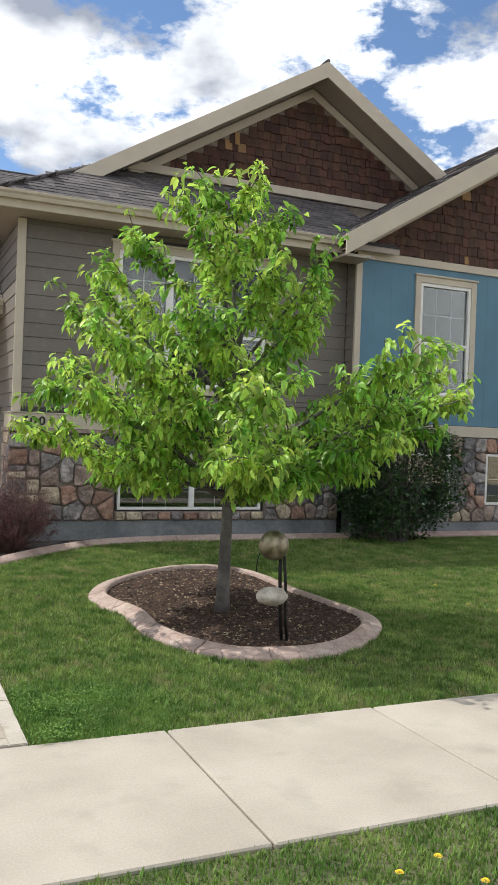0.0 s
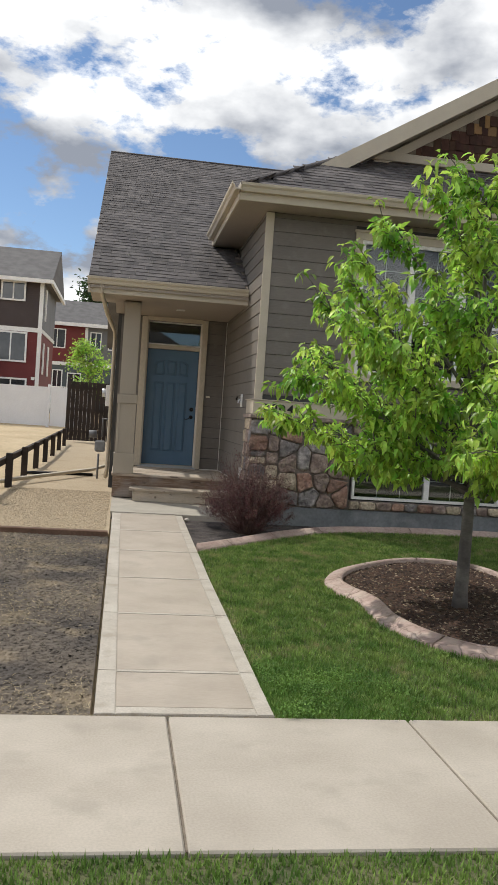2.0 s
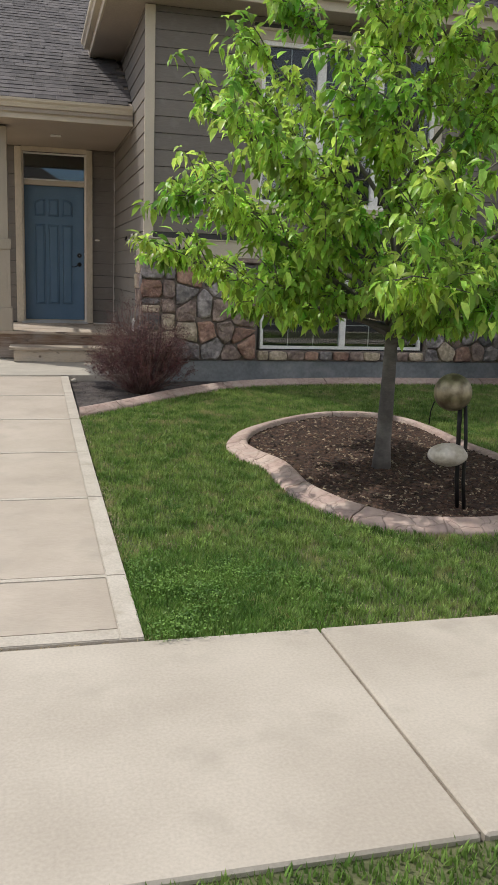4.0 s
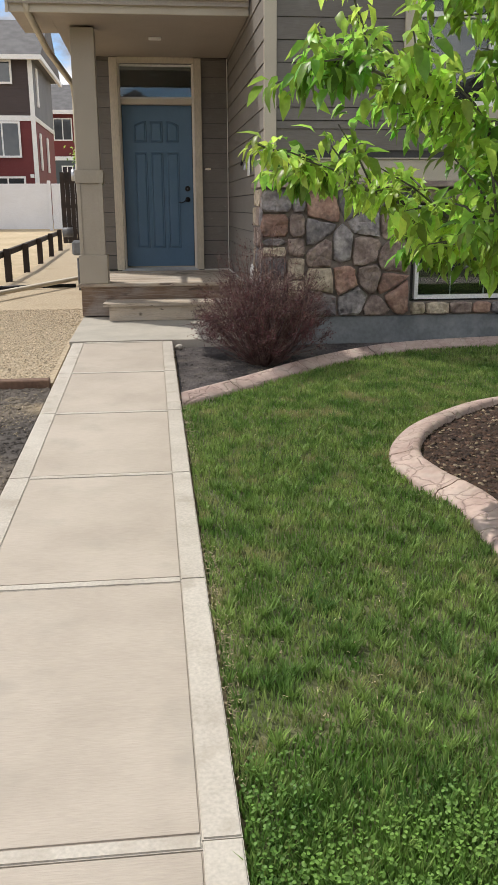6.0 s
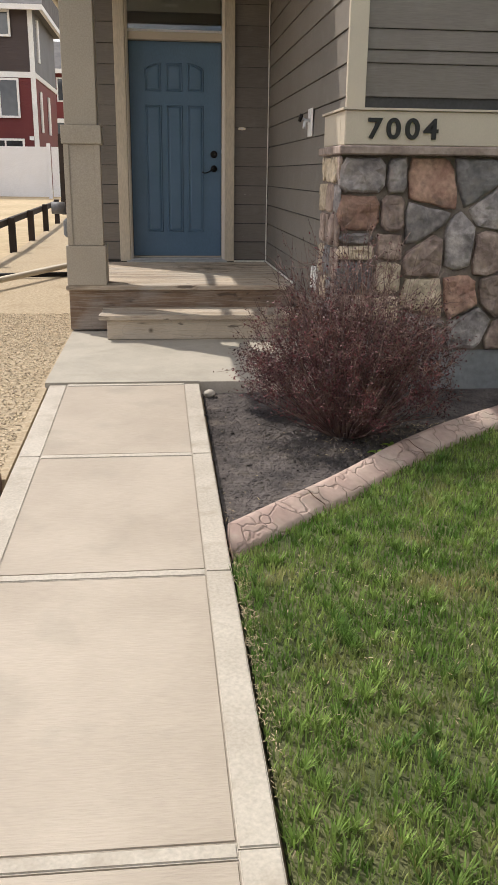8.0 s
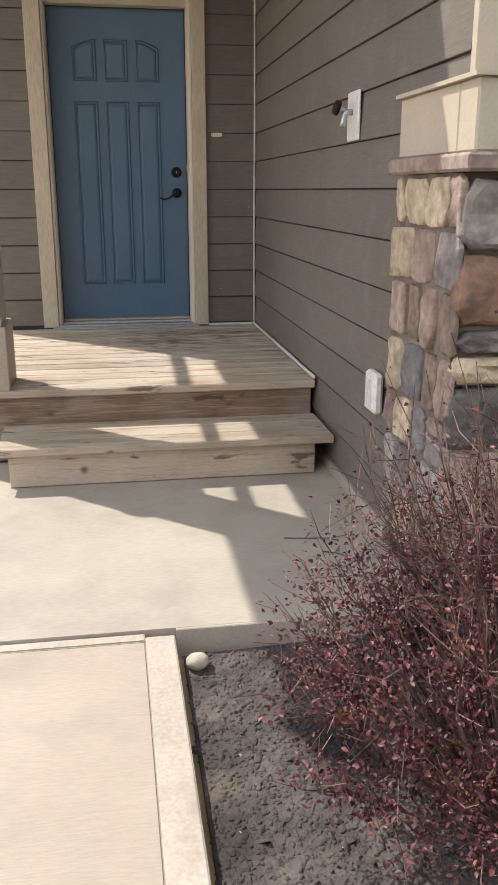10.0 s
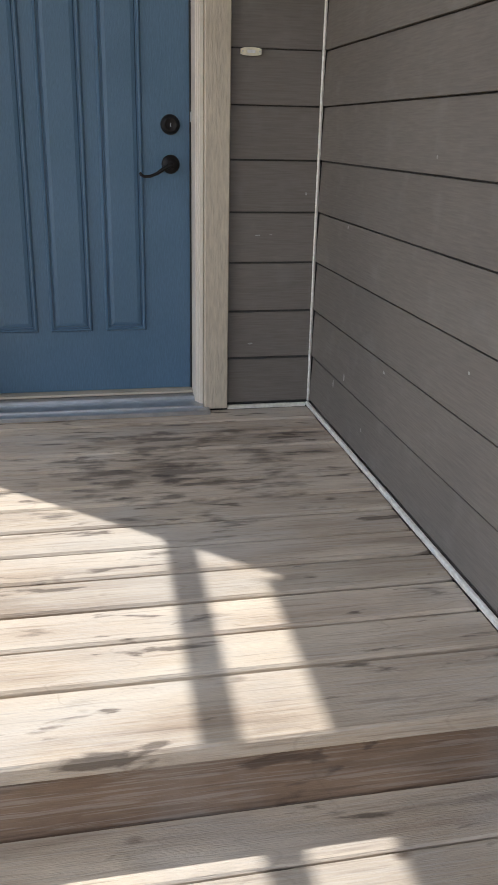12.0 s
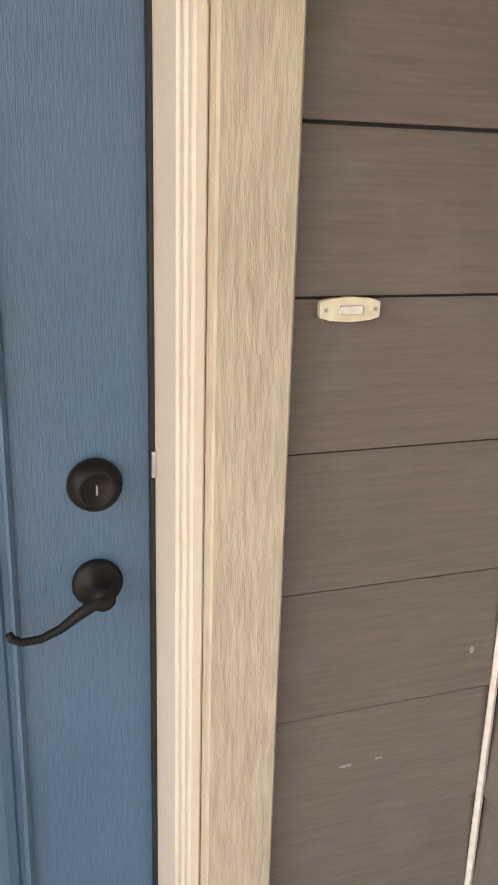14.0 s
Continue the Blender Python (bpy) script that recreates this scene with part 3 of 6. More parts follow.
curb("bed_curb", BED, True, 0.17, "pinkish stamped concrete curb round the tree bed", 9)
curb("lawn_curb", EDGE, False, 0.14, "pinkish stamped concrete curb between lawn and shrub bed", 6)
zone("mulch", [(x * 0.93 + 2.95 * 0.07, y * 0.93 + 5.9 * 0.07) for x, y in BED], 0.005, MULCH, 0.08, "dark brown bark mulch in the tree bed", "mulch")

# ---- house ----
EZ, PITCH = 4.42, 0.6
EXT = 0.183

house_w = thing("wall_front", "grey lap siding front wall over stone veneer", "wall", (4, 10.2, 0), kind="structure")
side_w = thing("wall_entry_side", "grey lap siding wall beside the entry", "wall", (1.7, 12, 0), kind="structure")
door_w = thing("wall_entry", "grey lap siding wall around the blue door", "wall", (0.8, 13.8, 0), kind="structure")


def wall_box(name, x0, x1, y0, y1, z0, z1, holes, parent, axis="y"):
    """A wall across x, with openings (x0, x1, z0, z1)."""
    cuts = sorted({x0, x1, *[h[0] for h in holes], *[h[1] for h in holes]})
    bm = bmesh.new()
    for a, b in zip(cuts, cuts[1:]):
        hs = sorted([(h[2], h[3]) for h in holes if h[0] <= a and h[1] >= b])
        z = z0
        for p, q in hs:
            if p > z:
                add_box(bm, a, b, y0, y1, z, p)
            z = q
        if z < z1:
            add_box(bm, a, b, y0, y1, z, z1)
    return part(name, bm, DIMROOM, parent)


WIN = (3.0, 5.22, 2.22, 4.04)
BWIN = (3.08, 5.22, 0.5, 1.36)
DOOR = (0.27, 1.2, 0.52, 3.14)
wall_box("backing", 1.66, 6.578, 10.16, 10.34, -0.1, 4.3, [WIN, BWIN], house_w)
box("backing", 1.665, 1.86, 10.342, 14.0, -0.1, 4.3, DIMROOM, side_w)
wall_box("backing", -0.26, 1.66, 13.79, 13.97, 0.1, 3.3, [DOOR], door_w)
left_w = thing("wall_left", "grey lap siding side wall along the gravel", "wall", (-0.2, 17, 0), kind="structure")
prism("backing", [(13.98, -0.05), (22.0, -0.05), (22.0, 4.3), (17.8, 6.7), (13.98, 4.55)], "x", -0.24, -0.1, DIMROOM, left_w)
back_w = box("wall_back", -0.24, 16, 22.0, 22.2, -0.05, 4.2, GREYS, None, 0, "plain grey rear wall of the house", "wall", "", "structure")
box("wall_right", 15.8, 16.0, 10.3, 21.99, -0.05, 4.3, GREYS, None, 0, "plain grey side wall of the house", "wall", "", "structure")
# unseen rooms closed off in the same dimmed colour, dark behind the panes
box("floor", 1.87, 15.7, 10.35, 12.59, -0.08, 0.2, DIMROOM, None, 0, "plain basement floor inside the house", "floor", "", "structure")
box("floor", -0.08, 15.7, 14.0, 21.9, 0.3, 0.48, DIMROOM, None, 0, "plain floor inside the house", "floor", "", "structure")
box("ceiling", 1.87, 15.7, 10.4, 21.9, 4.1, 4.2, DIMROOM, None, 0, "plain ceiling inside the house", "ceiling", "", "structure")
box("wall_inner", 1.87, 15.7, 12.6, 12.7, 0.0, 4.09, DIMROOM, None, 0, "plain wall inside the house", "wall", "", "structure")


def lap(parent, p0, p1, n, z, h=EXT, material=LAP):
    n = Vector(n)
    vs = []
    e = min(0.015, max(0.0045, 0.0045 + (1.55 - z) * 0.0075))
    for p in (p0, p1):
        p = Vector(p)
        for d, zz in ((0.0, z), (0.014, z), (0.0145, z + 0.003), (0.005, z + h - e), (-0.004, z + h - e + 0.0008)):
            vs.append((p.x + n.x * d, p.y + n.y * d, zz))
    fs = [(k, k + 1, k + 6, k + 5) for k in range(4)] + [(4, 0, 5, 9), (0, 4, 3, 2, 1), (5, 6, 7, 8, 9)]
    return put("siding_board", data("siding_board", vs, fs, material), parent)


# laps: the line under the bell is at 1.845
Z0 = 1.845 - 10 * EXT
for k in range(24):
    z = Z0 + k * EXT
    top = min(z + EXT, 4.29)
    if top - z < 0.03:
        continue
    h = top - z
    # entry side wall
    if z + h > 0.3 and z < 4.28:
        if z > 1.7:
            lap(side_w, (1.66, 13.775), (1.66, 10.16), (-1, 0), z, h)
        else:
            z1 = max(z, 0.22)
            lap(side_w, (1.66, 13.775), (1.66, 10.66), (-1, 0), z1, z + h - z1)
    # entry wall
    if 0.5 < z + h and z < 3.16:
        z1 = max(z, 0.55)
        h1 = min(z + h, 3.17) - z1
        if h1 > 0.03:
            lap(door_w, (1.31, 13.79), (1.645, 13.79), (0, -1), z1, h1)
            lap(door_w, (-0.2, 13.79), (0.155, 13.79), (0, -1), z1, h1)
    if 1.8 < z < 1.9:
        lap(side_w, (1.66, 10.66), (1.66, 10.16), (-1, 0), 1.776, 0.067)
    # front wall
    if z > 1.7:
        if z < 2.1 and z + h > 2.1:
            lap(house_w, (1.75, 10.16), (6.563, 10.16), (0, -1), z, 2.1 - z)
            lap(house_w, (1.75, 10.16), (2.9, 10.16), (0, -1), 2.1, z + h - 2.1)
            lap(house_w, (5.33, 10.16), (6.563, 10.16), (0, -1), 2.1, z + h - 2.1)
        elif z + h < 2.12 or z > 4.12:
            lap(house_w, (1.75, 10.16), (6.563, 10.16), (0, -1), z, h)
        else:
            lap(house_w, (1.75, 10.16), (2.9, 10.16), (0, -1), z, h)
            lap(house_w, (5.33, 10.16), (6.563, 10.16), (0, -1), z, h)
    if z > 0.1 and z < 3.3:
        lap(left_w, (-0.24, 22.0), (-0.24, 13.98), (-1, 0), z, h)
# caulk lines and corner boards
bm = bmesh.new()
add_tube(bm, [(1.642, 13.772, 0.56), (1.64, 13.77, 1.2), (1.643, 13.772, 2.0), (1.64, 13.77, 3.16)], 0.006, 5)
part("caulk_line", bm, CAULK, door_w, "white caulk line")
box("baseboard_strip", 1.628, 1.641, 11.86, 13.76, 0.545, 0.562, CAULK, side_w, 0.003, "narrow white strip")
box("baseboard_strip", 1.31, 1.627, 13.756, 13.771, 0.541, 0.556, CAULK, side_w, 0.002)
box("corner_board", 1.645, 1.755, 10.118, 10.156, 1.77, 4.28, TRIM, house_w, 0.003)
# ledge boards with the cap under them
box("ledge_board", 1.622, 6.5, 10.03, 10.155, 1.572, 1.762, TRIM, house_w, 0.006)
box("ledge_board", 1.622, 1.655, 10.157, 10.66, 1.572, 1.762, TRIM, house_w, 0.006)
prism("ledge_top", [(1.607, 10.015), (6.5, 10.015), (6.5, 10.15), (1.645, 10.15), (1.645, 10.675), (1.607, 10.675)], "z", 1.763, 1.775, TRIM, house_w)
prism("stone_cap", [(1.592, 9.99), (6.5, 9.99), (6.5, 10.15), (1.65, 10.15), (1.65, 10.69), (1.592, 10.69)], "z", 1.52, 1.57, SILLM, house_w, bevel=0.008)
# foundation
box("foundation", 1.6, 6.5, 10.08, 10.155, -0.1, 0.35, FOUND, house_w, 0.004)

# house number
for i, ch in enumerate("7004"):
    cu = bpy.data.curves.new("numeral", "FONT")
    cu.body, cu.size, cu.extrude, cu.offset = ch, 0.155, 0.006, 0.0036
    tmp = new("numeral_text", cu)
    dg = bpy.context.evaluated_depsgraph_get()
    me = bpy.data.meshes.new_from_object(tmp.evaluated_get(dg))
    bpy.data.objects.remove(tmp)
    me.transform(Matrix.Diagonal((1.12, 1, 1, 1)))
    me.materials.clear()
    me.materials.append(NUM)
    ob = tagged(new("house_numeral", me), "black serif house numeral %s on the beige ledge board" % ch, "house number", "house numerals")
    ob.rotation_euler = (radians(90), 0, 0)
    ob.location = (1.752 + i * 0.112, 10.023, 1.612)


# ---- stone veneer ----
def clip_poly(poly, nx, ny, c):
    out = []
    for i in range(len(poly)):
        p, q = poly[i], poly[(i + 1) % len(poly)]
        dp, dq = nx * p[0] + ny * p[1] - c, nx * q[0] + ny * q[1] - c
        if dp <= 0:
            out.append(p)
        if dp * dq < 0:
            t = dp / (dp - dq)
            out.append((p[0] + (q[0] - p[0]) * t, p[1] + (q[1] - p[1]) * t))
    return out


def cells(u0, u1, v0, v1, size, r):
    pts = []
    nv = max(1, round((v1 - v0) / size))
    for j in range(nv):
        s = size * r.uniform(0.85, 1.35)
        nu = max(1, round((u1 - u0) / s))
        for i in range(nu):
            pts.append((u0 + (i + 0.5 + r.uniform(-0.33, 0.33)) * (u1 - u0) / nu, v0 + (j + 0.5 + r.uniform(-0.33, 0.33)) * (v1 - v0) / nv))
    for a in pts:
        poly = [(u0, v0), (u1, v0), (u1, v1), (u0, v1)]
        for b in pts:
            if b is not a and abs(b[0] - a[0]) + abs(b[1] - a[1]) < size * 5:
                nx, ny = b[0] - a[0], b[1] - a[1]
                d = math.hypot(nx, ny)
                nx, ny = nx / d, ny / d
                poly = clip_poly(poly, nx, ny, nx * (a[0] + b[0]) / 2 + ny * (a[1] + b[1]) / 2)
                if len(poly) < 3:
                    break
        if len(poly) >= 3:
            yield poly


def shrink(poly, d):
    cx, cy = sum(p[0] for p in poly) / len(poly), sum(p[1] for p in poly) / len(poly)
    out = list(poly)
    n = len(poly)
    for i in range(n):
        p, q = poly[i], poly[(i + 1) % n]
        ex, ey = q[0] - p[0], q[1] - p[1]
        L = math.hypot(ex, ey)
        if L < 1e-5:
            continue
        nx, ny = ey / L, -ex / L
        if nx * (cx - p[0]) + ny * (cy - p[1]) > 0:
            nx, ny = -nx, -ny
        out = clip_poly(out, nx, ny, nx * p[0] + ny * p[1] - d)
        if len(out) < 3:
            return []
    return out


def stone(poly, place, depth, parent, r, weights=(3, 3, 3, 1.5, 1.5)):
    """One stone: a cell of the wall with worn edges and a swollen face."""
    base = shrink(poly, 0.006)
    mid = shrink(poly, 0.010)
    if len(base) < 3 or len(mid) < 3:
        return
    def even(pl, n=12):
        per = [math.hypot(pl[(i + 1) % len(pl)][0] - pl[i][0], pl[(i + 1) % len(pl)][1] - pl[i][1]) for i in range(len(pl))]
        tot = sum(per)
        cx, cy = sum(p[0] for p in pl) / len(pl), sum(p[1] for p in pl) / len(pl)
        out = []
        for k in range(n):
            a = k * math.tau / n
            dx, dy = math.cos(a), math.sin(a)
            best = 1e9
            for i in range(len(pl)):
                p, q = pl[i], pl[(i + 1) % len(pl)]
                ex, ey = q[0] - p[0], q[1] - p[1]
                den = dx * ey - dy * ex
                if abs(den) < 1e-9:
                    continue
                t = ((p[0] - cx) * ey - (p[1] - cy) * ex) / den
                s = ((p[0] - cx) * dy - (p[1] - cy) * dx) / den
                if t > 0 and -1e-6 <= s <= 1 + 1e-6:
                    best = min(best, t)
            if best < 1e8:
                out.append((cx + dx * best, cy + dy * best))
        return out, (cx, cy)
    ring, (cx, cy) = even(base, 16)
    n = len(ring)
    if n < 5:
        return
    dd = depth * r.uniform(0.75, 1.25)
    tilt = (r.uniform(-0.08, 0.08), r.uniform(-0.08, 0.08))
    vs, fs = [], []
    rough = min(1.0, depth / 0.04)
    for f, d in ((1.0, 0.0), (1.0, dd * 0.5), (0.95, dd * 0.82), (0.82, dd * 0.97), (0.5, dd * 1.0)):
        for i, (u, v) in enumerate(ring):
            fr = f * (1 - 0.09 * max(0.0, noise.noise(Vector((u * 23, v * 23, 3.0 + d * 20))) + 0.25))
            uu, vv = cx + (u - cx) * fr, cy + (v - cy) * fr
            w = d + (tilt[0] * (uu - cx) + tilt[1] * (vv - cy) + noise.noise(Vector((uu * 14, vv * 14, depth * 50 + cx))) * 0.03 * rough) * (1 if d > 0 else 0)
            vs.append(place(uu, vv, w))
    vs.append(place(cx, cy, dd * 1.03))
    for k in range(4):
        for i in range(n):
            j = (i + 1) % n
            fs.append((k * n + i, k * n + j, (k + 1) * n + j, (k + 1) * n + i))
    for i in range(n):
        fs.append((4 * n + i, 4 * n + (i + 1) % n, 5 * n))
    me = data("stone", vs, fs, r.choices(STONES, weights)[0])
    if r.random() < 0.6:
        me.shade_smooth()
    put("stone", me, parent)


def front(y):
    return lambda u, v, w: (u, y - w, v)


def side(x):
    return lambda u, v, w: (x - w, u, v)


veneer = thing("stone_veneer", "mixed tan, grey and brown fieldstone veneer with recessed mortar", "stonework", (4, 10.1, 0.35), kind="structure")
for a, b, c, d in ((1.63, 3.03, 0.352, 1.518), (5.28, 6.5, 0.352, 1.518), (3.032, 5.278, 0.352, 0.48), (3.032, 5.278, 1.38, 1.518)):
    box("mortar", a, b, 10.085, 10.154, c, d, MORTAR, veneer)
box("mortar", 1.622, 1.6295, 10.1, 10.1545, 0.3, 1.518, MORTAR, veneer)
box("mortar", 1.622, 1.659, 10.155, 10.65, 0.25, 1.518, MORTAR, veneer)
sr = random.Random(5)
for a, b, c, d, s in ((2.02, 3.02, 0.355, 1.515, 0.24), (5.29, 6.5, 0.355, 1.515, 0.19), (3.04, 5.27, 0.355, 0.478, 0.2), (3.04, 5.27, 1.385, 1.515, 0.2)):
    for poly in cells(a, b, c, d, s, sr):
        stone(poly, front(10.085), 0.045, veneer, sr)
# squarer stones round the corner, in broken rows
def rows_of(u0, u1, v0, v1, place, r, weights, depth=0.05):
    v = v0
    while v < v1 - 0.05:
        h = min(r.uniform(0.14, 0.22), v1 - v)
        if v1 - (v + h) < 0.07:
            h = v1 - v
        u = u0
        while u < u1 - 0.03:
            w = min(r.uniform(0.12, 0.3), u1 - u)
            if u1 - (u + w) < 0.07:
                w = u1 - u
            j = [r.uniform(-0.009, 0.009) for _ in range(8)]
            if w > 0.2 and r.random() < 0.3:
                k = h * r.uniform(0.4, 0.6)
                stone([(u, v), (u + w, v + j[0]), (u + w, v + k), (u, v + k + j[1])], place, depth * 0.9, veneer, r, weights)
                stone([(u, v + k + j[1]), (u + w, v + k), (u + w, v + h), (u, v + h)], place, depth * 0.9, veneer, r, weights)
            else:
                c = 0.018
                stone([(u + c, v), (u + w - c * r.random(), v + j[3]), (u + w, v + c), (u + w, v + h - c), (u + w - c, v + h), (u + c * r.random(), v + h + j[4]), (u, v + h - c), (u, v + c)], place, depth, veneer, r, weights)
            u += w
        v += h


rows_of(1.598, 2.02, 0.355, 1.515, front(10.085), sr, (2.5, 3, 3.5, 2, 1.2))
rows_of(10.045, 10.65, 0.25, 1.515, side(1.622), sr, (3, 2, 3, 1.5, 1), 0.016)

# ---- windows ----


def window(name, x0, x1, z0, z1, y, label, lights=1, sash=None, grid=(0, 0), trim=0.1, head=0.0, curtain=False, gridtop=False):
    """A vinyl window in a wall that faces -y; y is the face of the wall."""
    th = thing(name, label, "window", ((x0 + x1) / 2, y, z0), kind="structure")
    if trim:
        box("window_trim", x0 - trim, x0, y - 0.028, y + 0.02, z0 - trim, z1 + trim, TRIM, th, 0.003)
        box("window_trim", x1, x1 + trim, y - 0.028, y + 0.02, z0 - trim, z1 + trim, TRIM, th, 0.003)
        box("window_trim", x0 + 0.001, x1 - 0.001, y - 0.028, y + 0.02, z1, z1 + trim, TRIM, th, 0.003)
        box("window_sill", x0 + 0.001, x1 - 0.001, y - 0.032, y + 0.02, z0 - trim, z0, TRIM, th, 0.003)
        if head:
            box("window_head", x0 - trim - 0.02, x1 + trim + 0.02, y - 0.05, y + 0.02, z1 + trim, z1 + trim + head, TRIM, th, 0.004)
    f = 0.05 if trim else 0.036
    wl_ = (x1 - x0) / lights
    for i in range(lights):
        a, b = x0 + i * wl_, x0 + (i + 1) * wl_
        bm = bmesh.new()
        add_box(bm, a, a + f, y - 0.01, y + 0.06, z0, z1)
        add_box(bm, b - f, b, y - 0.01, y + 0.06, z0, z1)
        add_box(bm, a + f, b - f, y - 0.01, y + 0.06, z0, z0 + f)
        add_box(bm, a + f, b - f, y - 0.01, y + 0.06, z1 - f, z1)
        if sash:
            zs = z0 + (z1 - z0) * sash
            add_box(bm, a + f, b - f, y, y + 0.06, zs - 0.022, zs + 0.022)
        fr = part("window_frame", bm, WHITE, th, "white vinyl window frame")
        spans = [(z0 + f, z1 - f)] if not sash else [(z0 + f, z0 + (z1 - z0) * sash - 0.022), (z0 + (z1 - z0) * sash + 0.022, z1 - f)]
        for k, (p, q) in enumerate(spans):
            gl = box("pane", a + f, b - f, y + 0.03, y + 0.036, p, q, GLASS, th)
            gl.visible_shadow = False
            if grid[0] and (not gridtop or k == len(spans) - 1):
                bm = bmesh.new()
                for c in range(1, grid[0]):
                    xx = a + f + (b - a - 2 * f) * c / grid[0]
                    add_box(bm, xx - 0.005, xx + 0.005, y + 0.04, y + 0.046, p, q)
                for c in range(1, grid[1]):
                    zz = p + (q - p) * c / grid[1]
                    add_box(bm, a + f, b - f, y + 0.047, y + 0.053, zz - 0.005, zz + 0.005)
                part("glazing_bars", bm, WHITE, th)
    if curtain:
        bm = bmesh.new()
        n = 40
        vs = [bm.verts.new((x0 + 0.03 + (x1 - x0 - 0.06) * i / n, y + 0.16 + 0.015 * math.sin(i * 1.7), zz)) for zz in (z0 + 0.03, z1 - 0.02) for i in range(n + 1)]
        for i in range(n):
            bm.faces.new((vs[i], vs[i + 1], vs[n + 2 + i], vs[n + 1 + i]))
        r = bmesh.ops.solidify(bm, geom=list(bm.faces), thickness=0.004)
        part("curtain", bm, CURT, th, "thin white curtain", True)
    return th


window("window_1", *WIN, 10.155, "wide white vinyl window with beige trim above the stone", 3, 0.42, (2, 3), 0.1, 0.03, False, True)
window("window_2", *BWIN, 10.11, "low basement window in a white frame set in stone", 2, None, (3, 3), 0.0)

# ---- entry door ----
dw = thing("door_frame", "beige painted door surround with a transom window", "door frame", (0.73, 13.8, 0.54), kind="structure")
box("casing", 0.155, 0.258, 13.752, 13.80, 0.548, 3.16, TRIMH, dw, 0.003)
box("casing", 1.218, 1.308, 13.748, 13.80, 0.548, 3.16, TRIMH, dw, 0.003)
box("casing", 0.259, 1.217, 13.752, 13.80, 3.10, 3.168, TRIMH, dw, 0.003)
for x, s in ((0.259, 1), (1.217, -1)):
    for w, y0, y1 in ((0.016, 13.772, 13.785), (0.021, 13.786, 13.80), (0.026, 13.801, 13.98)):
        box("jamb", min(x, x + s * w), max(x, x + s * w), y0, y1, 0.56, 3.10, JAMB, dw, 0.003)
box("transom_bar", 0.285, 1.192, 13.83, 13.93, 2.622, 2.69, TRIM, dw, 0.004)
box("transom_frame", 0.285, 1.192, 13.86, 13.92, 2.691, 2.715, WHITE, dw, 0.003)
box("transom_frame", 0.285, 1.192, 13.86, 13.92, 3.075, 3.099, WHITE, dw, 0.003)
gl = box("pane", 0.286, 1.191, 13.885, 13.892, 2.716, 3.074, GLASS, dw)
gl.visible_shadow = False
bm = bmesh.new()
for i, (a, b, h) in enumerate(((13.70, 13.745, 0.558), (13.746, 13.80, 0.566), (13.801, 13.85, 0.562), (13.851, 13.92, 0.574))):
    add_box(bm, 0.22 if i == 0 else 0.262, 1.235 if i == 0 else 1.214, a, b, 0.541, h, 0.002)
part("threshold", bm, METAL, dw, "ribbed aluminium threshold")
box("threshold_wood", 0.285, 1.192, 13.885, 13.95, 0.576, 0.586, TRIM, dw, 0.002)

door = thing("front_door", "blue panelled front door with dark bronze hardware, closed", "door", (0.73, 13.93, 0.587))
bm = bmesh.new()
X0, X1, Y, ZB, ZT = 0.288, 1.19, 13.93, 0.588, 2.618
add_box(bm, X0, X1, Y + 0.002, Y + 0.045, ZB, ZT)
part("slab", bm, DOORM, door)


def door_panel(x0, x1, z0, z1, left=0.0, right=0.0):
    """A sunk moulding with a raised field inside it."""
    bm = bmesh.new()
    n = 8

    def ring(o, y):
        pts = [(x0 + o, z0 + o), (x1 - o, z0 + o)]
        for i in range(n + 1):
            s = i / n
            pts.append((x1 - o - (x1 - x0 - 2 * o) * s, z1 - o - right * (1 - s) ** 2 - left * s ** 2))
        return [bm.verts.new((p[0], y, p[1])) for p in pts]
    rs = [ring(0, Y + 0.001), ring(0.0015, Y - 0.003), ring(0.007, Y - 0.009), ring(0.011, Y - 0.0085), ring(0.0135, Y + 0.0015), ring(0.019, Y + 0.0015), ring(0.023, Y - 0.004), ring(0.036, Y - 0.0075)]
    for a, b in zip(rs, rs[1:]):
        for i in range(len(a)):
            j = (i + 1) % len(a)
            bm.faces.new((a[i], a[j], b[j], b[i]))
    bm.faces.new(rs[-1])
    part("door_panel", bm, DOORM, door)


pw = 0.16
for i, cx in enumerate((0.518, 0.725, 0.934)):
    door_panel(cx - pw / 2, cx + pw / 2, 0.828, 2.045)
    door_panel(cx - pw / 2, cx + pw / 2, 2.17, 2.43, (0.05, 0, 0)[i], (0, 0, 0.05)[i])


def knob(z, lever):
    th = part_lathe("rose" if lever else "deadbolt", [(0.035, 0.0), (0.036, 0.005), (0.033, 0.015), (0.025, 0.024), (0.021, 0.026), (0.019, 0.023), (0.0, 0.023)] if not lever else [(0.033, 0.0), (0.034, 0.006), (0.028, 0.012), (0.014, 0.016), (0.012, 0.045), (0.016, 0.055), (0.0, 0.058)], (1.115, Y, z))
    return th


def part_lathe(name, prof, at):
    bm = bmesh.new()
    rings = [[bm.verts.new((at[0] + r * math.cos(a * math.tau / 20), at[1] - d, at[2] + r * math.sin(a * math.tau / 20))) for a in range(20)] for r, d in prof[:-1]]
    c = bm.verts.new((at[0], at[1] - prof[-1][1], at[2]))
    for a, b in zip(rings, rings[1:]):
        for i in range(20):
            bm.faces.new((a[i], a[(i + 1) % 20], b[(i + 1) % 20], b[i]))
    for i in range(20):
        bm.faces.new((rings[-1][i], rings[-1][(i + 1) % 20], c))
    return part(name, bm, BLACK, door, "", True)


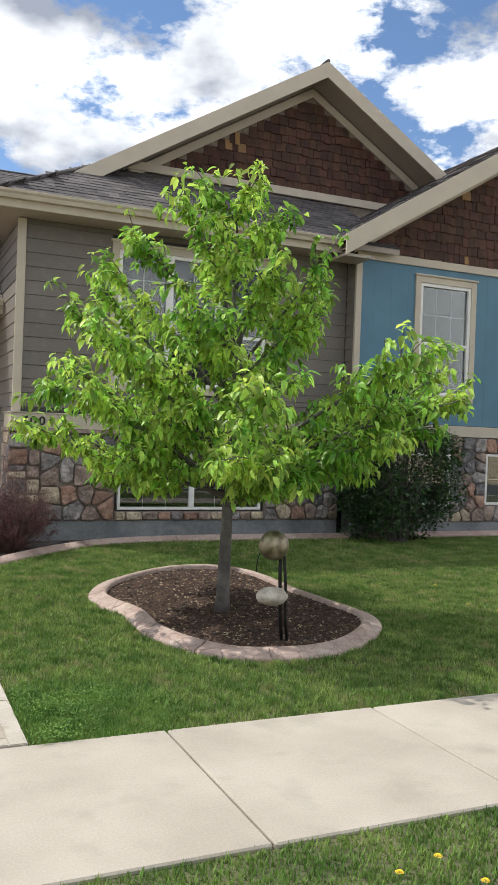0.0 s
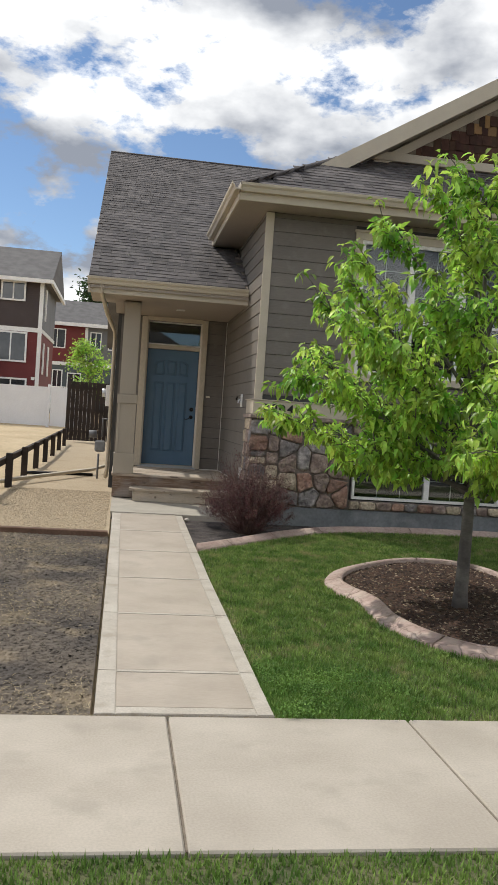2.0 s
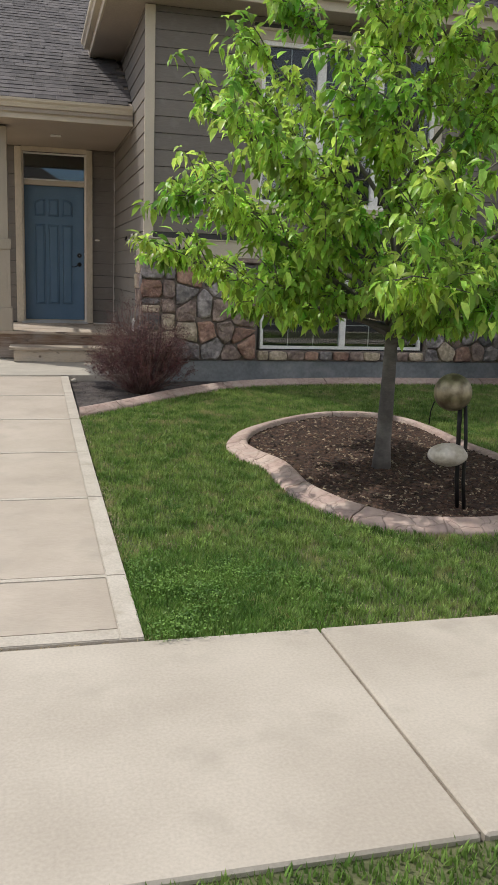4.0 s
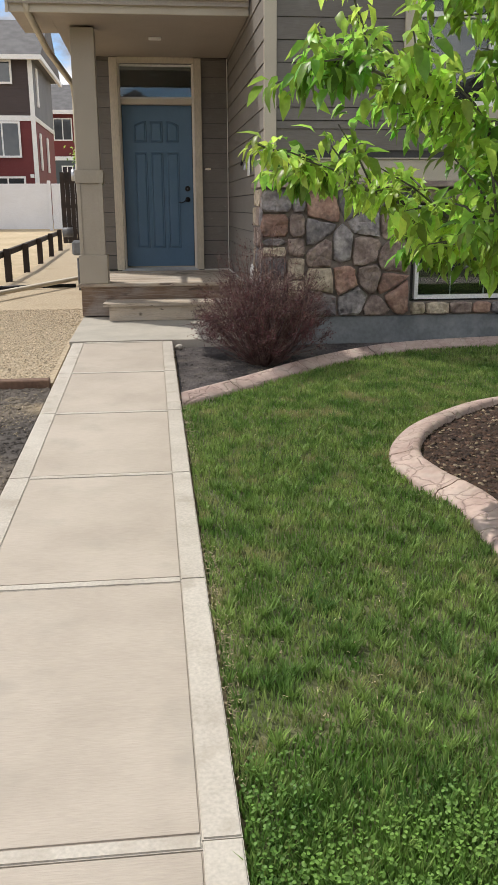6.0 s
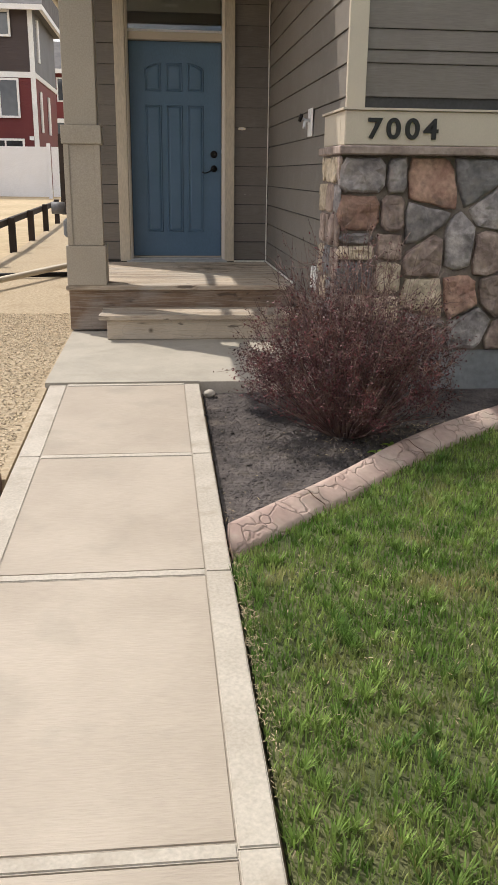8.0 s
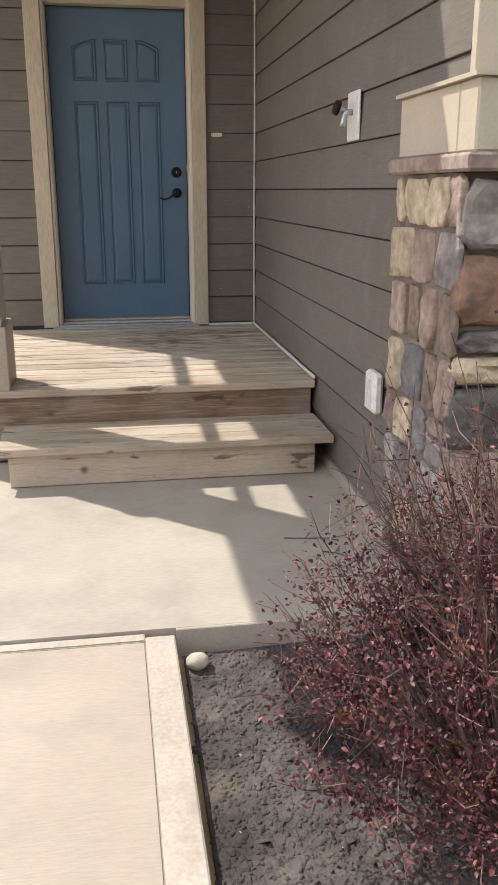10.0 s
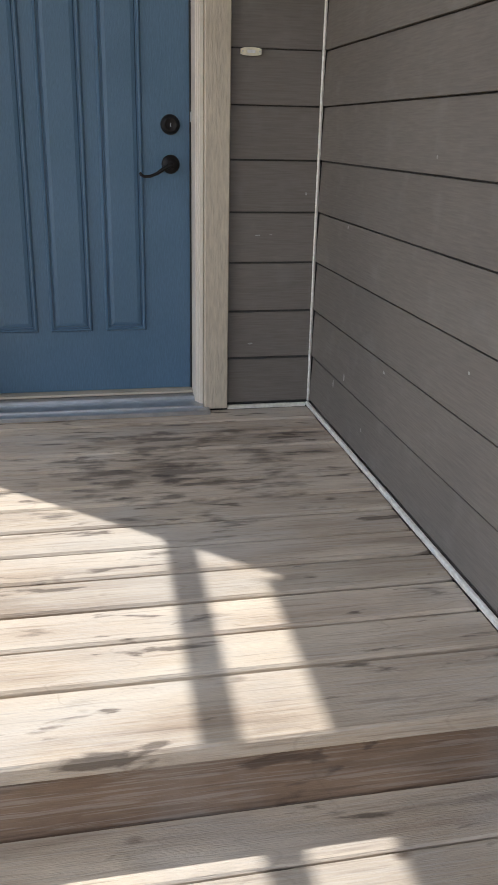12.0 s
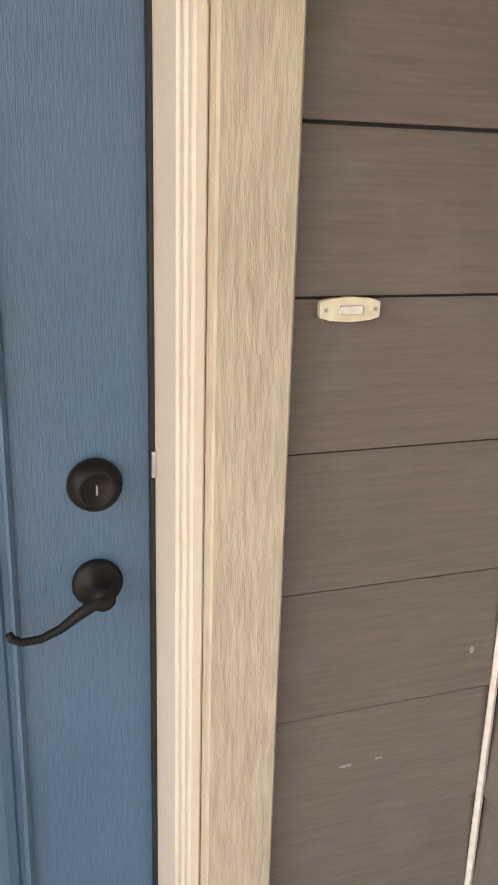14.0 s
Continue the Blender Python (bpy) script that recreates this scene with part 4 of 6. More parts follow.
knob(1.59, False)
knob(1.452, True)
box("keyway", 1.1138, 1.1162, 13.9055, 13.908, 1.583, 1.596, METAL, door)
box("weatherstrip", 1.1855, 1.1905, 13.912, 13.929, 0.59, 2.615, NUM, dw)
box("weatherstrip", 0.2855, 0.2905, 13.912, 13.929, 0.59, 2.615, NUM, dw)
box("latch_plate", 1.1855, 1.1905, 13.905, 13.911, 1.60, 1.635, METAL, dw, 0, "small bright strike plate")
bm = bmesh.new()
add_tube(bm, [(1.118, 13.878, 1.452), (1.105, 13.876, 1.449), (1.085, 13.874, 1.438), (1.06, 13.873, 1.421), (1.035, 13.872, 1.411), (1.012, 13.872, 1.41), (1.0, 13.872, 1.417), (0.997, 13.873, 1.424)], [0.009, 0.0085, 0.0075, 0.006, 0.0055, 0.0055, 0.006, 0.005], 8)
part("lever", bm, BLACK, door, "curved dark bronze door lever", True)
bell = thing("doorbell", "small ivory doorbell button on grey siding", "doorbell", (1.38, 13.775, 1.83))
prism("bell_plate", [(1.344, 1.822), (1.344, 1.84), (1.356, 1.843), (1.381, 1.845), (1.406, 1.843), (1.418, 1.84), (1.418, 1.822), (1.406, 1.819), (1.381, 1.817), (1.356, 1.819)], "y", 13.764, 13.774, mat("ivory_plastic", (0.8, 0.74, 0.56), (0.83, 0.78, 0.62), 10, 0.35), bell, bevel=0.0015)
box("button", 1.367, 1.395, 13.760, 13.7635, 1.826, 1.836, WHITE, bell, 0.001)
for x in (1.351, 1.411):
    box("screw", x - 0.002, x + 0.002, 13.762, 13.7638, 1.829, 1.833, METAL, bell)

# ---- deck and steps ----
deck = thing("deck", "weathered grey-brown wooden porch deck", "deck", (0.7, 12.8, 0.5), kind="structure")
bw = 0.1425
for i in range(-3, 10):
    y0, y1 = 12.34 + i * bw, 12.34 + (i + 1) * bw
    dy = 0.0015 * math.sin(i * 2.3)
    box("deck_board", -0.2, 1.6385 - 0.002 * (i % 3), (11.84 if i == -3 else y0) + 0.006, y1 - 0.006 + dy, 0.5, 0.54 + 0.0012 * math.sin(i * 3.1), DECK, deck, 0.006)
for x in (-0.16, 0.28, 0.72, 1.16, 1.58):
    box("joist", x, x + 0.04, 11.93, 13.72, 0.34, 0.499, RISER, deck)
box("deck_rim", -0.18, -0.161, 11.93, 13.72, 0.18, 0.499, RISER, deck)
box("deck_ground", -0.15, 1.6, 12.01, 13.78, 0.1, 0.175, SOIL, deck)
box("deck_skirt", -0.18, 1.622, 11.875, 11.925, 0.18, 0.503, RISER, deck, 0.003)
step = thing("step", "weathered grey wooden porch step", "step", (0.8, 11.65, 0.17))
for i, (a, b) in enumerate(((11.445, 11.582), (11.587, 11.722), (11.727, 11.868))):
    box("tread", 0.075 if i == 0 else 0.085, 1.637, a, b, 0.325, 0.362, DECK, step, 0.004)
box("riser", 0.135, 1.555, 11.485, 11.523, 0.17, 0.323, DECK, step, 0.003)
box("stringer", 0.135, 0.175, 11.53, 11.87, 0.17, 0.323, DECK, step, 0.003)
box("stringer", 1.515, 1.555, 11.53, 11.87, 0.17, 0.323, DECK, step, 0.003)

# ---- porch post and roof ----
post = thing("porch_post", "tan painted boxed porch post with trim bands", "post", (-0.03, 12.0, 0.541))
PX, PY = -0.03, 12.0
for nme, r, z0, z1 in (("post_base", 0.155, 0.541, 0.85), ("post_lower", 0.13, 0.85, 1.61), ("post_band", 0.152, 1.61, 1.745), ("post_shaft", 0.122, 1.745, 3.15)):
    box(nme, PX - r, PX + r, PY - r, PY + r, z0, z1, POSTM, post, 0.004)
for s in (-1, 1):
    box("post_stile", PX + s * 0.118 - 0.02, PX + s * 0.118 + 0.02, PY - 0.142, PY - 0.1305, 0.851, 1.609, POSTM, post, 0.002)

roof_p = thing("roof_main", "dark grey asphalt shingle main roof over the porch", "roof", (2, 14, 3.4), kind="structure")
PE = (-0.66, 11.25, 3.36)
RY, RZ = 17.8, 3.36 + 0.57 * 6.55
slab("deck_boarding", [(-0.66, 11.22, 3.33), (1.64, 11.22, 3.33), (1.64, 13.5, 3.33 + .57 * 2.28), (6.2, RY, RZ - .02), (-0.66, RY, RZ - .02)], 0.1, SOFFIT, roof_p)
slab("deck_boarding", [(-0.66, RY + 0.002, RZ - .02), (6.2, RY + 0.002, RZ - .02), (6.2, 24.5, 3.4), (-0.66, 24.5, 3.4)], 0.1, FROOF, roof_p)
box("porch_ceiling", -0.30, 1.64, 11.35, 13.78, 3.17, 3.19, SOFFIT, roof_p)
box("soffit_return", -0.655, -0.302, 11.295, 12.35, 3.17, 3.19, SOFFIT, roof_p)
box("fascia", -0.66, 1.64, 11.262, 11.29, 3.16, 3.33, TRIM, roof_p, 0.002)
box("porch_light", 0.66, 0.8, 12.45, 12.59, 3.155, 3.169, WHITE, None, 0.005, "small round white recessed porch ceiling light, off", "ceiling light")
bm = bmesh.new()
vs = [(11.24, 3.3), (17.8, RZ - .04), (17.8, RZ - .2), (11.24, 3.15)]
prism("rake_board", vs, "x", -0.69, -0.661, TRIM, roof_p)
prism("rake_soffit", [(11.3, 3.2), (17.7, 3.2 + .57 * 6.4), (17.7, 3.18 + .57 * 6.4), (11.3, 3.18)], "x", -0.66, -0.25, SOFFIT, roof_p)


def gutter(name, a, b, n, label):
    """A K-profile gutter from a to b; n points away from the house."""
    a, b, n = Vector(a), Vector(b), Vector(n)
    prof = [(0.0, -0.10), (0.07, -0.10), (0.085, -0.055), (0.11, -0.03), (0.115, -0.005), (0.115, 0.0), (0.105, 0.0), (0.1, -0.02), (0.06, -0.08), (0.008, -0.085), (0.006, 0.0), (0.0, 0.0)]
    bm = bmesh.new()
    R = [[bm.verts.new(p + n * d + Vector((0, 0, z))) for d, z in prof] for p in (a, b)]
    m = len(prof)
    for i in range(m):
        j = (i + 1) % m
        bm.faces.new((R[0][i], R[0][j], R[1][j], R[1][i]))
    bm.faces.new(R[0])
    bm.faces.new(R[1][::-1])
    return part(name, bm, TRIM, None, label, False, "gutter")


gutter("porch_gutter", (-0.70, 11.26, 3.38), (1.625, 11.26, 3.38), (0, -1, 0), "beige metal gutter along the porch eave")


def shingles(parent, origin, u, v, ulen, vlen, keep, near, expo=0.14, tab=0.27):
    """Courses of laminated shingles on a roof plane. keep(u, v) says where; near(u, v) which are single parts."""
    u, v = Vector(u).normalized(), Vector(v).normalized()
    nrm = u.cross(v)
    if nrm.z < 0:
        nrm = -nrm
    O = Vector(origin)
    V, F, count = [], [], 0
    r = random.Random(3)
    j = 0
    while j * expo < vlen:
        x = -r.uniform(0, tab)
        while x < ulen:
            w = r.uniform(0.12, 0.33)
            a, b, c = max(x, 0), min(x + w - 0.004, ulen), j * expo
            x += w
            if b - a < 0.03 or not keep((a + b) / 2, c + expo / 2):
                continue
            t = 0.012 if r.random() < 0.5 else 0.007
            d = min(c + expo + 0.02, vlen)
            P = [O + u * p + v * q + nrm * h for p, q, h in ((a, c, 0), (b, c, 0), (b, c, t), (a, c, t), (b, d, 0.002), (a, d, 0.002))]
            fs = [(0, 1, 2, 3), (3, 2, 4, 5), (0, 3, 5), (1, 4, 2)]
            if near(a, c) and count < 300:
                put("shingle", data("shingle", P, fs, SHING), parent)
                count += 1
            else:
                k = len(V)
                V += P
                F += [tuple(k + i for i in f) for f in fs]
        j += 1
    if V:
        put("shingle_field", data("shingle_field", V, F, SHINGI), parent, "", "", "", "stuff")


c57 = math.hypot(1, 0.57)
shingles(roof_p, (-0.69, 11.22, 3.345), (1, 0, 0), (0, 1, 0.57), 6.9, 6.58 * c57,
         lambda a, b: (a - 0.69 < 1.66 or a - 0.69 < 1.66 + (b / c57 - 2.0) * 1.05) and a - 0.69 < 6.2, lambda a, b: b < 2.6)
tube("ridge_cap", [(-0.69, RY, RZ + 0.005), (6.2, RY, RZ + 0.005)], 0.03, SHINGI, roof_p, 6)

# gable roof over the front room
roof_g = thing("roof_gable", "dark grey asphalt shingle gable roof over the front room", "roof", (6.5, 14, 4.4), kind="structure")
GX, GZ, GY = 6.55, 7.66, 11.0
EX, EY = 1.22, 9.70
lo = GZ - PITCH * (GX - EX)
slab("boarding", [(EX, EY, lo), (EX + GY - EY, GY, lo + PITCH * (GY - EY)), (GX, GY, GZ), (GX, 22, GZ), (EX, 22, lo)], 0.08, SOFFIT, roof_g)
slab("boarding", [(GX + 0.001, GY, GZ), (GX + 3.6, GY, GZ - PITCH * 3.6), (GX + 3.6, 22, GZ - PITCH * 3.6), (GX + 0.001, 22, GZ)], 0.08, SOFFIT, roof_g)
slab("boarding", [(EX, EY - 0.001, lo), (7.2, EY - 0.001, lo), (7.2, 11.6, lo + PITCH * 1.9), (EX + 1.9, 11.6, lo + PITCH * 1.9)], 0.08, SOFFIT, roof_g)
c58 = math.hypot(1, PITCH)
shingles(roof_g, (EX, EY, lo + 0.01), (1, 0, 0), (0, 1, PITCH), 6.0, 1.85 * c58, lambda a, b: a > b / c58 - 0.05, lambda a, b: True)
shingles(roof_g, (EX, 18.0, lo + 0.01), (0, -1, 0), (1, 0, PITCH), 8.30, 5.45 * c58, lambda a, b: (8.30 - a > b / c58 - 0.05) and (8.30 - a > 1.30 or b < 1.5), lambda a, b: False)
tube("hip_cap", [(EX + 0.02, EY + 0.02, lo + 0.03), (EX + 1.6, EY + 1.6, lo + 0.03 + 1.6 * PITCH)], 0.035, SHINGI, roof_g, 6)
gutter("front_gutter", (EX, EY - 0.01, lo + 0.03), (6.12, EY - 0.01, lo + 0.03), (0, -1, 0), "beige metal gutter along the front eave")
gutter("side_gutter", (EX - 0.01, EY - 0.12, lo + 0.03), (EX - 0.01, 12.9, lo + 0.03), (-1, 0, 0), "beige metal gutter along the side eave")
box("fascia", EX, 6.2, EY - 0.012, EY + 0.012, lo - 0.17, lo - 0.07, TRIM, roof_g, 0.002)
box("fascia", EX - 0.012, EX + 0.012, EY + 0.013, 13.4, lo - 0.17, lo - 0.07, TRIM, roof_g, 0.002)
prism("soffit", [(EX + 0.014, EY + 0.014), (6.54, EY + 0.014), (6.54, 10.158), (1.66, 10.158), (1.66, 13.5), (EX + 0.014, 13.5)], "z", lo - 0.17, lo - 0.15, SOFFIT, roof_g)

# gable wall with shakes
gable = thing("gable_wall", "dark brown cedar shake gable with beige rake boards", "gable", (GX, 11.5, 5.3), kind="structure")
GWY = 11.5
prism("gable_backing", [(2.4, 4.9), (GX + 4.2, 4.9), (GX, GZ - 0.15)], "y", GWY, GWY + 0.15, JOINT, gable)


def shakes(parent, inside_tri, x0, x1, z0, z1, y, limit, r):
    V, F, cnt = [], [], 0
    z = z0
    while z < z1:
        x = x0 - r.uniform(0, 0.1)
        while x < x1:
            w = r.uniform(0.075, 0.17)
            a, b = x + 0.002, x + w - 0.002
            x += w
            if not (inside_tri(a, z + 0.1) and inside_tri(b, z + 0.1)):
                continue
            zb = z + r.uniform(-0.028, 0.012)
            zt = z + 0.17
            t = r.uniform(0.016, 0.03)
            P = [(a, y, zb), (b, y, zb), (b, y - t, zb), (a, y - t, zb), (b, y - 0.003, zt), (a, y - 0.003, zt)]
            fs = [(0, 1, 2, 3), (3, 2, 4, 5), (0, 3, 5), (1, 4, 2)]
            if cnt < limit:
                put("shake", data("shake", P, fs, SHAKEY if r.random() < 0.02 else SHAKE), parent)
                cnt += 1
            else:
                k = len(V)
                V += P
                F += [tuple(k + i for i in f) for f in fs]
        z += 0.145
    if V:
        put("shake_field", data("shake_field", V, F, SHAKEI), parent, "", "", "", "stuff")


shakes(gable, lambda x, z: z < GZ - 0.38 - PITCH * abs(x - GX) and z > 5.7, 2.5, 10.4, 5.7, 7.3, GWY, 300, random.Random(9))


def rake(parent, apex, run, side_, y, zdrop, w, thick, name, material=TRIM, pitch=PITCH):
    ax, az = apex
    s = side_
    pts = [(ax, az - zdrop), (ax + s * run, az - zdrop - pitch * run), (ax + s * run, az - zdrop - pitch * run - w), (ax, az - zdrop - w)]
    prism(name, pts, "y", y, y + thick, material, parent)


for s in (-1, 1):
    run = 4.05 if s < 0 else 3.3
    rake(gable, (GX, GZ), run, s, GY - 0.035, -0.005, 0.25, 0.033, "rake_fascia")
    rake(gable, (GX, GZ), run - 0.05, s, GY, 0.19, 0.02, 0.5, "rake_soffit", SOFFIT)
    rake(gable, (GX, GZ), run - 0.3, s, GWY - 0.035, 0.25, 0.14, 0.03, "rake_board")
box("gable_base_trim", 3.1, 8.6, GWY - 0.05, GWY - 0.001, 5.57, 5.70, TRIM, gable, 0.004)
tube("ridge_cap", [(GX, GY - 0.03, GZ + 0.02), (GX, 20, GZ + 0.02)], 0.035, SHINGI, roof_g, 6)

# blue wing
wing = thing("wall_wing", "blue board and batten wall over stone veneer", "wall", (9, 9.9, 0), kind="structure")
WY = 9.88
W1 = (7.73, 8.70, 2.32, 4.06)
wall_box("backing", 6.58, 15.9, WY + 0.02, WY + 0.2, -0.1, 4.4, [W1], wing)
wall_box("blue_panel", 6.66, 15.9, WY, WY + 0.018, 1.86, 4.3, [W1], wing).data.materials[0] = BLUE
x = 6.9
while x < 15.8:
    if not (W1[0] - 0.14 < x < W1[1] + 0.14):
        box("panel_groove", x - 0.006, x + 0.006, WY - 0.002, WY - 0.0003, 1.86, 4.24, BLUE, wing)
    else:
        box("panel_groove", x - 0.006, x + 0.006, WY - 0.002, WY - 0.0003, 1.86, W1[2] - 0.11, BLUE, wing)
    x += 0.305
for k in range(16):
    z = Z0 + (9 + k) * EXT
    if z < 4.2:
        lap(wing, (6.58, 10.14), (6.58, WY + 0.03), (-1, 0), z, min(EXT, 4.29 - z))
box("corner_board", 6.56, 6.66, WY - 0.03, WY + 0.02, 1.86, 4.3, TRIM, wing, 0.003)
box("wing_top_trim", 6.56, 15.9, WY - 0.032, WY - 0.001, 4.301, 4.42, TRIM, wing, 0.003)
box("wing_ledge", 6.5, 15.9, WY - 0.06, WY - 0.001, 1.68, 1.85, TRIM, wing, 0.005)
box("foundation", 6.6, 15.9, WY - 0.04, WY + 0.02, -0.1, 0.32, FOUND, wing, 0.004)
BW2, BW3 = (7.35, 8.4, 0.58, 1.4), (9.1, 10.3, 0.6, 1.42)
window("window_3", *W1, WY, "single-hung white window with beige trim on the blue wall", 1, 0.46, (3, 2), 0.1, 0.03, False, True)
window("window_4", *BW2, WY - 0.03, "low basement window in a white frame behind the green shrub", 1, None, (2, 2), 0.0)
window("window_5", *BW3, WY - 0.03, "low basement window in a white frame under the blue wall", 1, None, (2, 2), 0.0)
veneer2 = thing("stone_veneer_wing", "mixed grey and brown fieldstone veneer under the blue wall", "stonework", (9, 9.9, 0.35), kind="structure")
for a, b, c, d in ((6.6, 7.34, 0.325, 1.675), (8.41, 9.09, 0.325, 1.675), (10.31, 12.5, 0.325, 1.675), (7.342, 8.408, 0.325, 0.57), (7.342, 8.408, 1.41, 1.675), (9.092, 10.308, 0.325, 0.59), (9.092, 10.308, 1.43, 1.675)):
    box("mortar", a, b, WY - 0.03, WY + 0.018, c, d, MORTAR, veneer2)
    for poly in cells(a, b, c, d, 0.19, sr):
        stone(poly, front(WY - 0.03), 0.04, veneer2, sr, (1, 3, 3, 1, 3))

# wing gable and roof
NX, NZ, NY = 10.35, 7.05, 9.42
wroof = thing("roof_wing", "dark grey asphalt shingle roof over the blue wing", "roof", (9, 12, 4.5), kind="structure")
wl2 = 4.25
for s in (-1, 1):
    P = [(NX + s * 0.0005, NY, NZ), (NX + s * wl2, NY, NZ - 0.6 * wl2), (NX + s * wl2, 20, NZ - 0.6 * wl2), (NX + s * 0.0005, 20, NZ)]
    slab("boarding", P if s < 0 else P[::-1], 0.08, SOFFIT, wroof)
c6 = math.hypot(1, 0.6)
shingles(wroof, (NX - wl2, 15.0, NZ - 0.6 * wl2 + 0.01), (0, -1, 0), (1, 0, 0.6), 15.0 - NY, wl2 * c6, lambda a, b: True, lambda a, b: False)
wgable = thing("gable_wing", "dark brown cedar shake gable over the blue wing", "gable", (9, 9.9, 4.4), kind="structure")
prism("gable_backing", [(NX - 4.1, 4.42), (NX + 4.1, 4.42), (NX, 6.9)], "y", WY + 0.001, WY + 0.15, JOINT, wgable)
shakes(wgable, lambda x, z: z < NZ - 0.3 - 0.6 * abs(x - NX) + 0.1, 6.4, 10.2, 4.44, 6.7, WY - 0.002, 300, random.Random(19))
for s in (-1, 1):
    rake(wgable, (NX, NZ), wl2, s, NY - 0.035, -0.01, 0.3, 0.033, "rake_fascia", TRIM, 0.6)
    rake(wgable, (NX, NZ), wl2 - 0.05, s, NY, 0.2, 0.02, 0.45, "rake_soffit", SOFFIT, 0.6)
    rake(wgable, (NX, NZ), wl2 - 0.4, s, WY - 0.04, 0.26, 0.12, 0.03, "rake_board", TRIM, 0.6)
box("eave_return", NX - wl2, 6.56, NY, WY, NZ - 0.6 * wl2 - 0.3, NZ - 0.6 * wl2 - 0.26, SOFFIT, wroof)

# ---- entry fixtures ----
tap = thing("hose_tap", "black-handled garden tap on a white wall plate", "tap", (1.64, 11.3, 1.75))
box("tap_plate", 1.632, 1.644, 11.215, 11.375, 1.665, 1.855, WHITE, tap, 0.004)
bm = bmesh.new()
add_tube(bm, [(1.632, 11.30, 1.775), (1.61, 11.30, 1.775), (1.598, 11.30, 1.765), (1.594, 11.30, 1.735), (1.592, 11.3, 1.72)], [0.012, 0.013, 0.014, 0.011, 0.013], 10)
add_tube(bm, [(1.61, 11.30, 1.775), (1.59, 11.30, 1.785), (1.572, 11.30, 1.79)], 0.008, 8)
part("spout", bm, METAL, tap, "silver tap spout", True)
bm = bmesh.new()
add_tube(bm, [(1.576, 11.30, 1.788), (1.556, 11.30, 1.795)], [0.03, 0.027], 8)
part("tap_handle", bm, BLACK, tap, "black round tap handle", True)
outl = thing("outlet_cover", "white weatherproof outlet cover low on grey siding", "outlet", (1.64, 10.82, 0.65))
box("cover", 1.60, 1.641, 10.76, 10.88, 0.64, 0.80, WHITE, outl, 0.012)
for k in range(3):
    box("cover_rib", 1.596, 1.599, 10.79 + k * 0.025, 10.80 + k * 0.025, 0.66, 0.77, WHITE, outl)

# downspout of the porch and the long extension
tube("downspout", [(-0.5, 11.225, 3.29), (-0.49, 11.28, 3.17), (-0.42, 12.2, 2.98), (-0.31, 13.85, 2.86), (-0.3, 14.0, 2.7), (-0.3, 14.0, 0.45), (-0.32, 14.12, 0.28)], 0.036, TRIM, None, 4, "beige metal downspout from the porch gutter down the side wall", "downspout")
tube("drain_extension", [(-0.32, 17.1, 0.42), (-0.36, 17.0, 0.3), (-0.61, 16.34, 0.25), (-1.77, 13.38, 0.235), (-2.15, 12.4, 0.22)], 0.036, TRIM, None, 4, "long beige metal downspout extension lying across the gravel", "downspout")
tube("drain_hose", [(-1.95, 15.6, 0.17), (-1.3, 15.75, 0.18), (-0.6, 15.95, 0.17)], 0.03, BLACK, None, 8, "black drain hose lying on the gravel", "hose")

# ---- tree ----


def leaf_shape(length, width, droop=0.25):
    t = []
    for s, w in ((0.0, 0.0), (0.3, 0.85), (0.6, 1.0), (1.0, 0.0)):
        t.append((s, w))
    L, W = length, width / 2
    V = [(0, 0, 0), (-W * .85, L * .32, W * .35), (0, L * .32, 0), (W * .85, L * .32, W * .35),
         (-W * .8, L * .66, W * .25 - L * droop * .35), (0, L * .66, -L * droop * .4), (W * .8, L * .66, W * .25 - L * droop * .35), (0, L, -L * droop)]
    T = [(0, 2, 1), (0, 3, 2), (1, 2, 5), (1, 5, 4), (2, 3, 6), (2, 6, 5), (4, 5, 7), (5, 6, 7)]
    return V, T


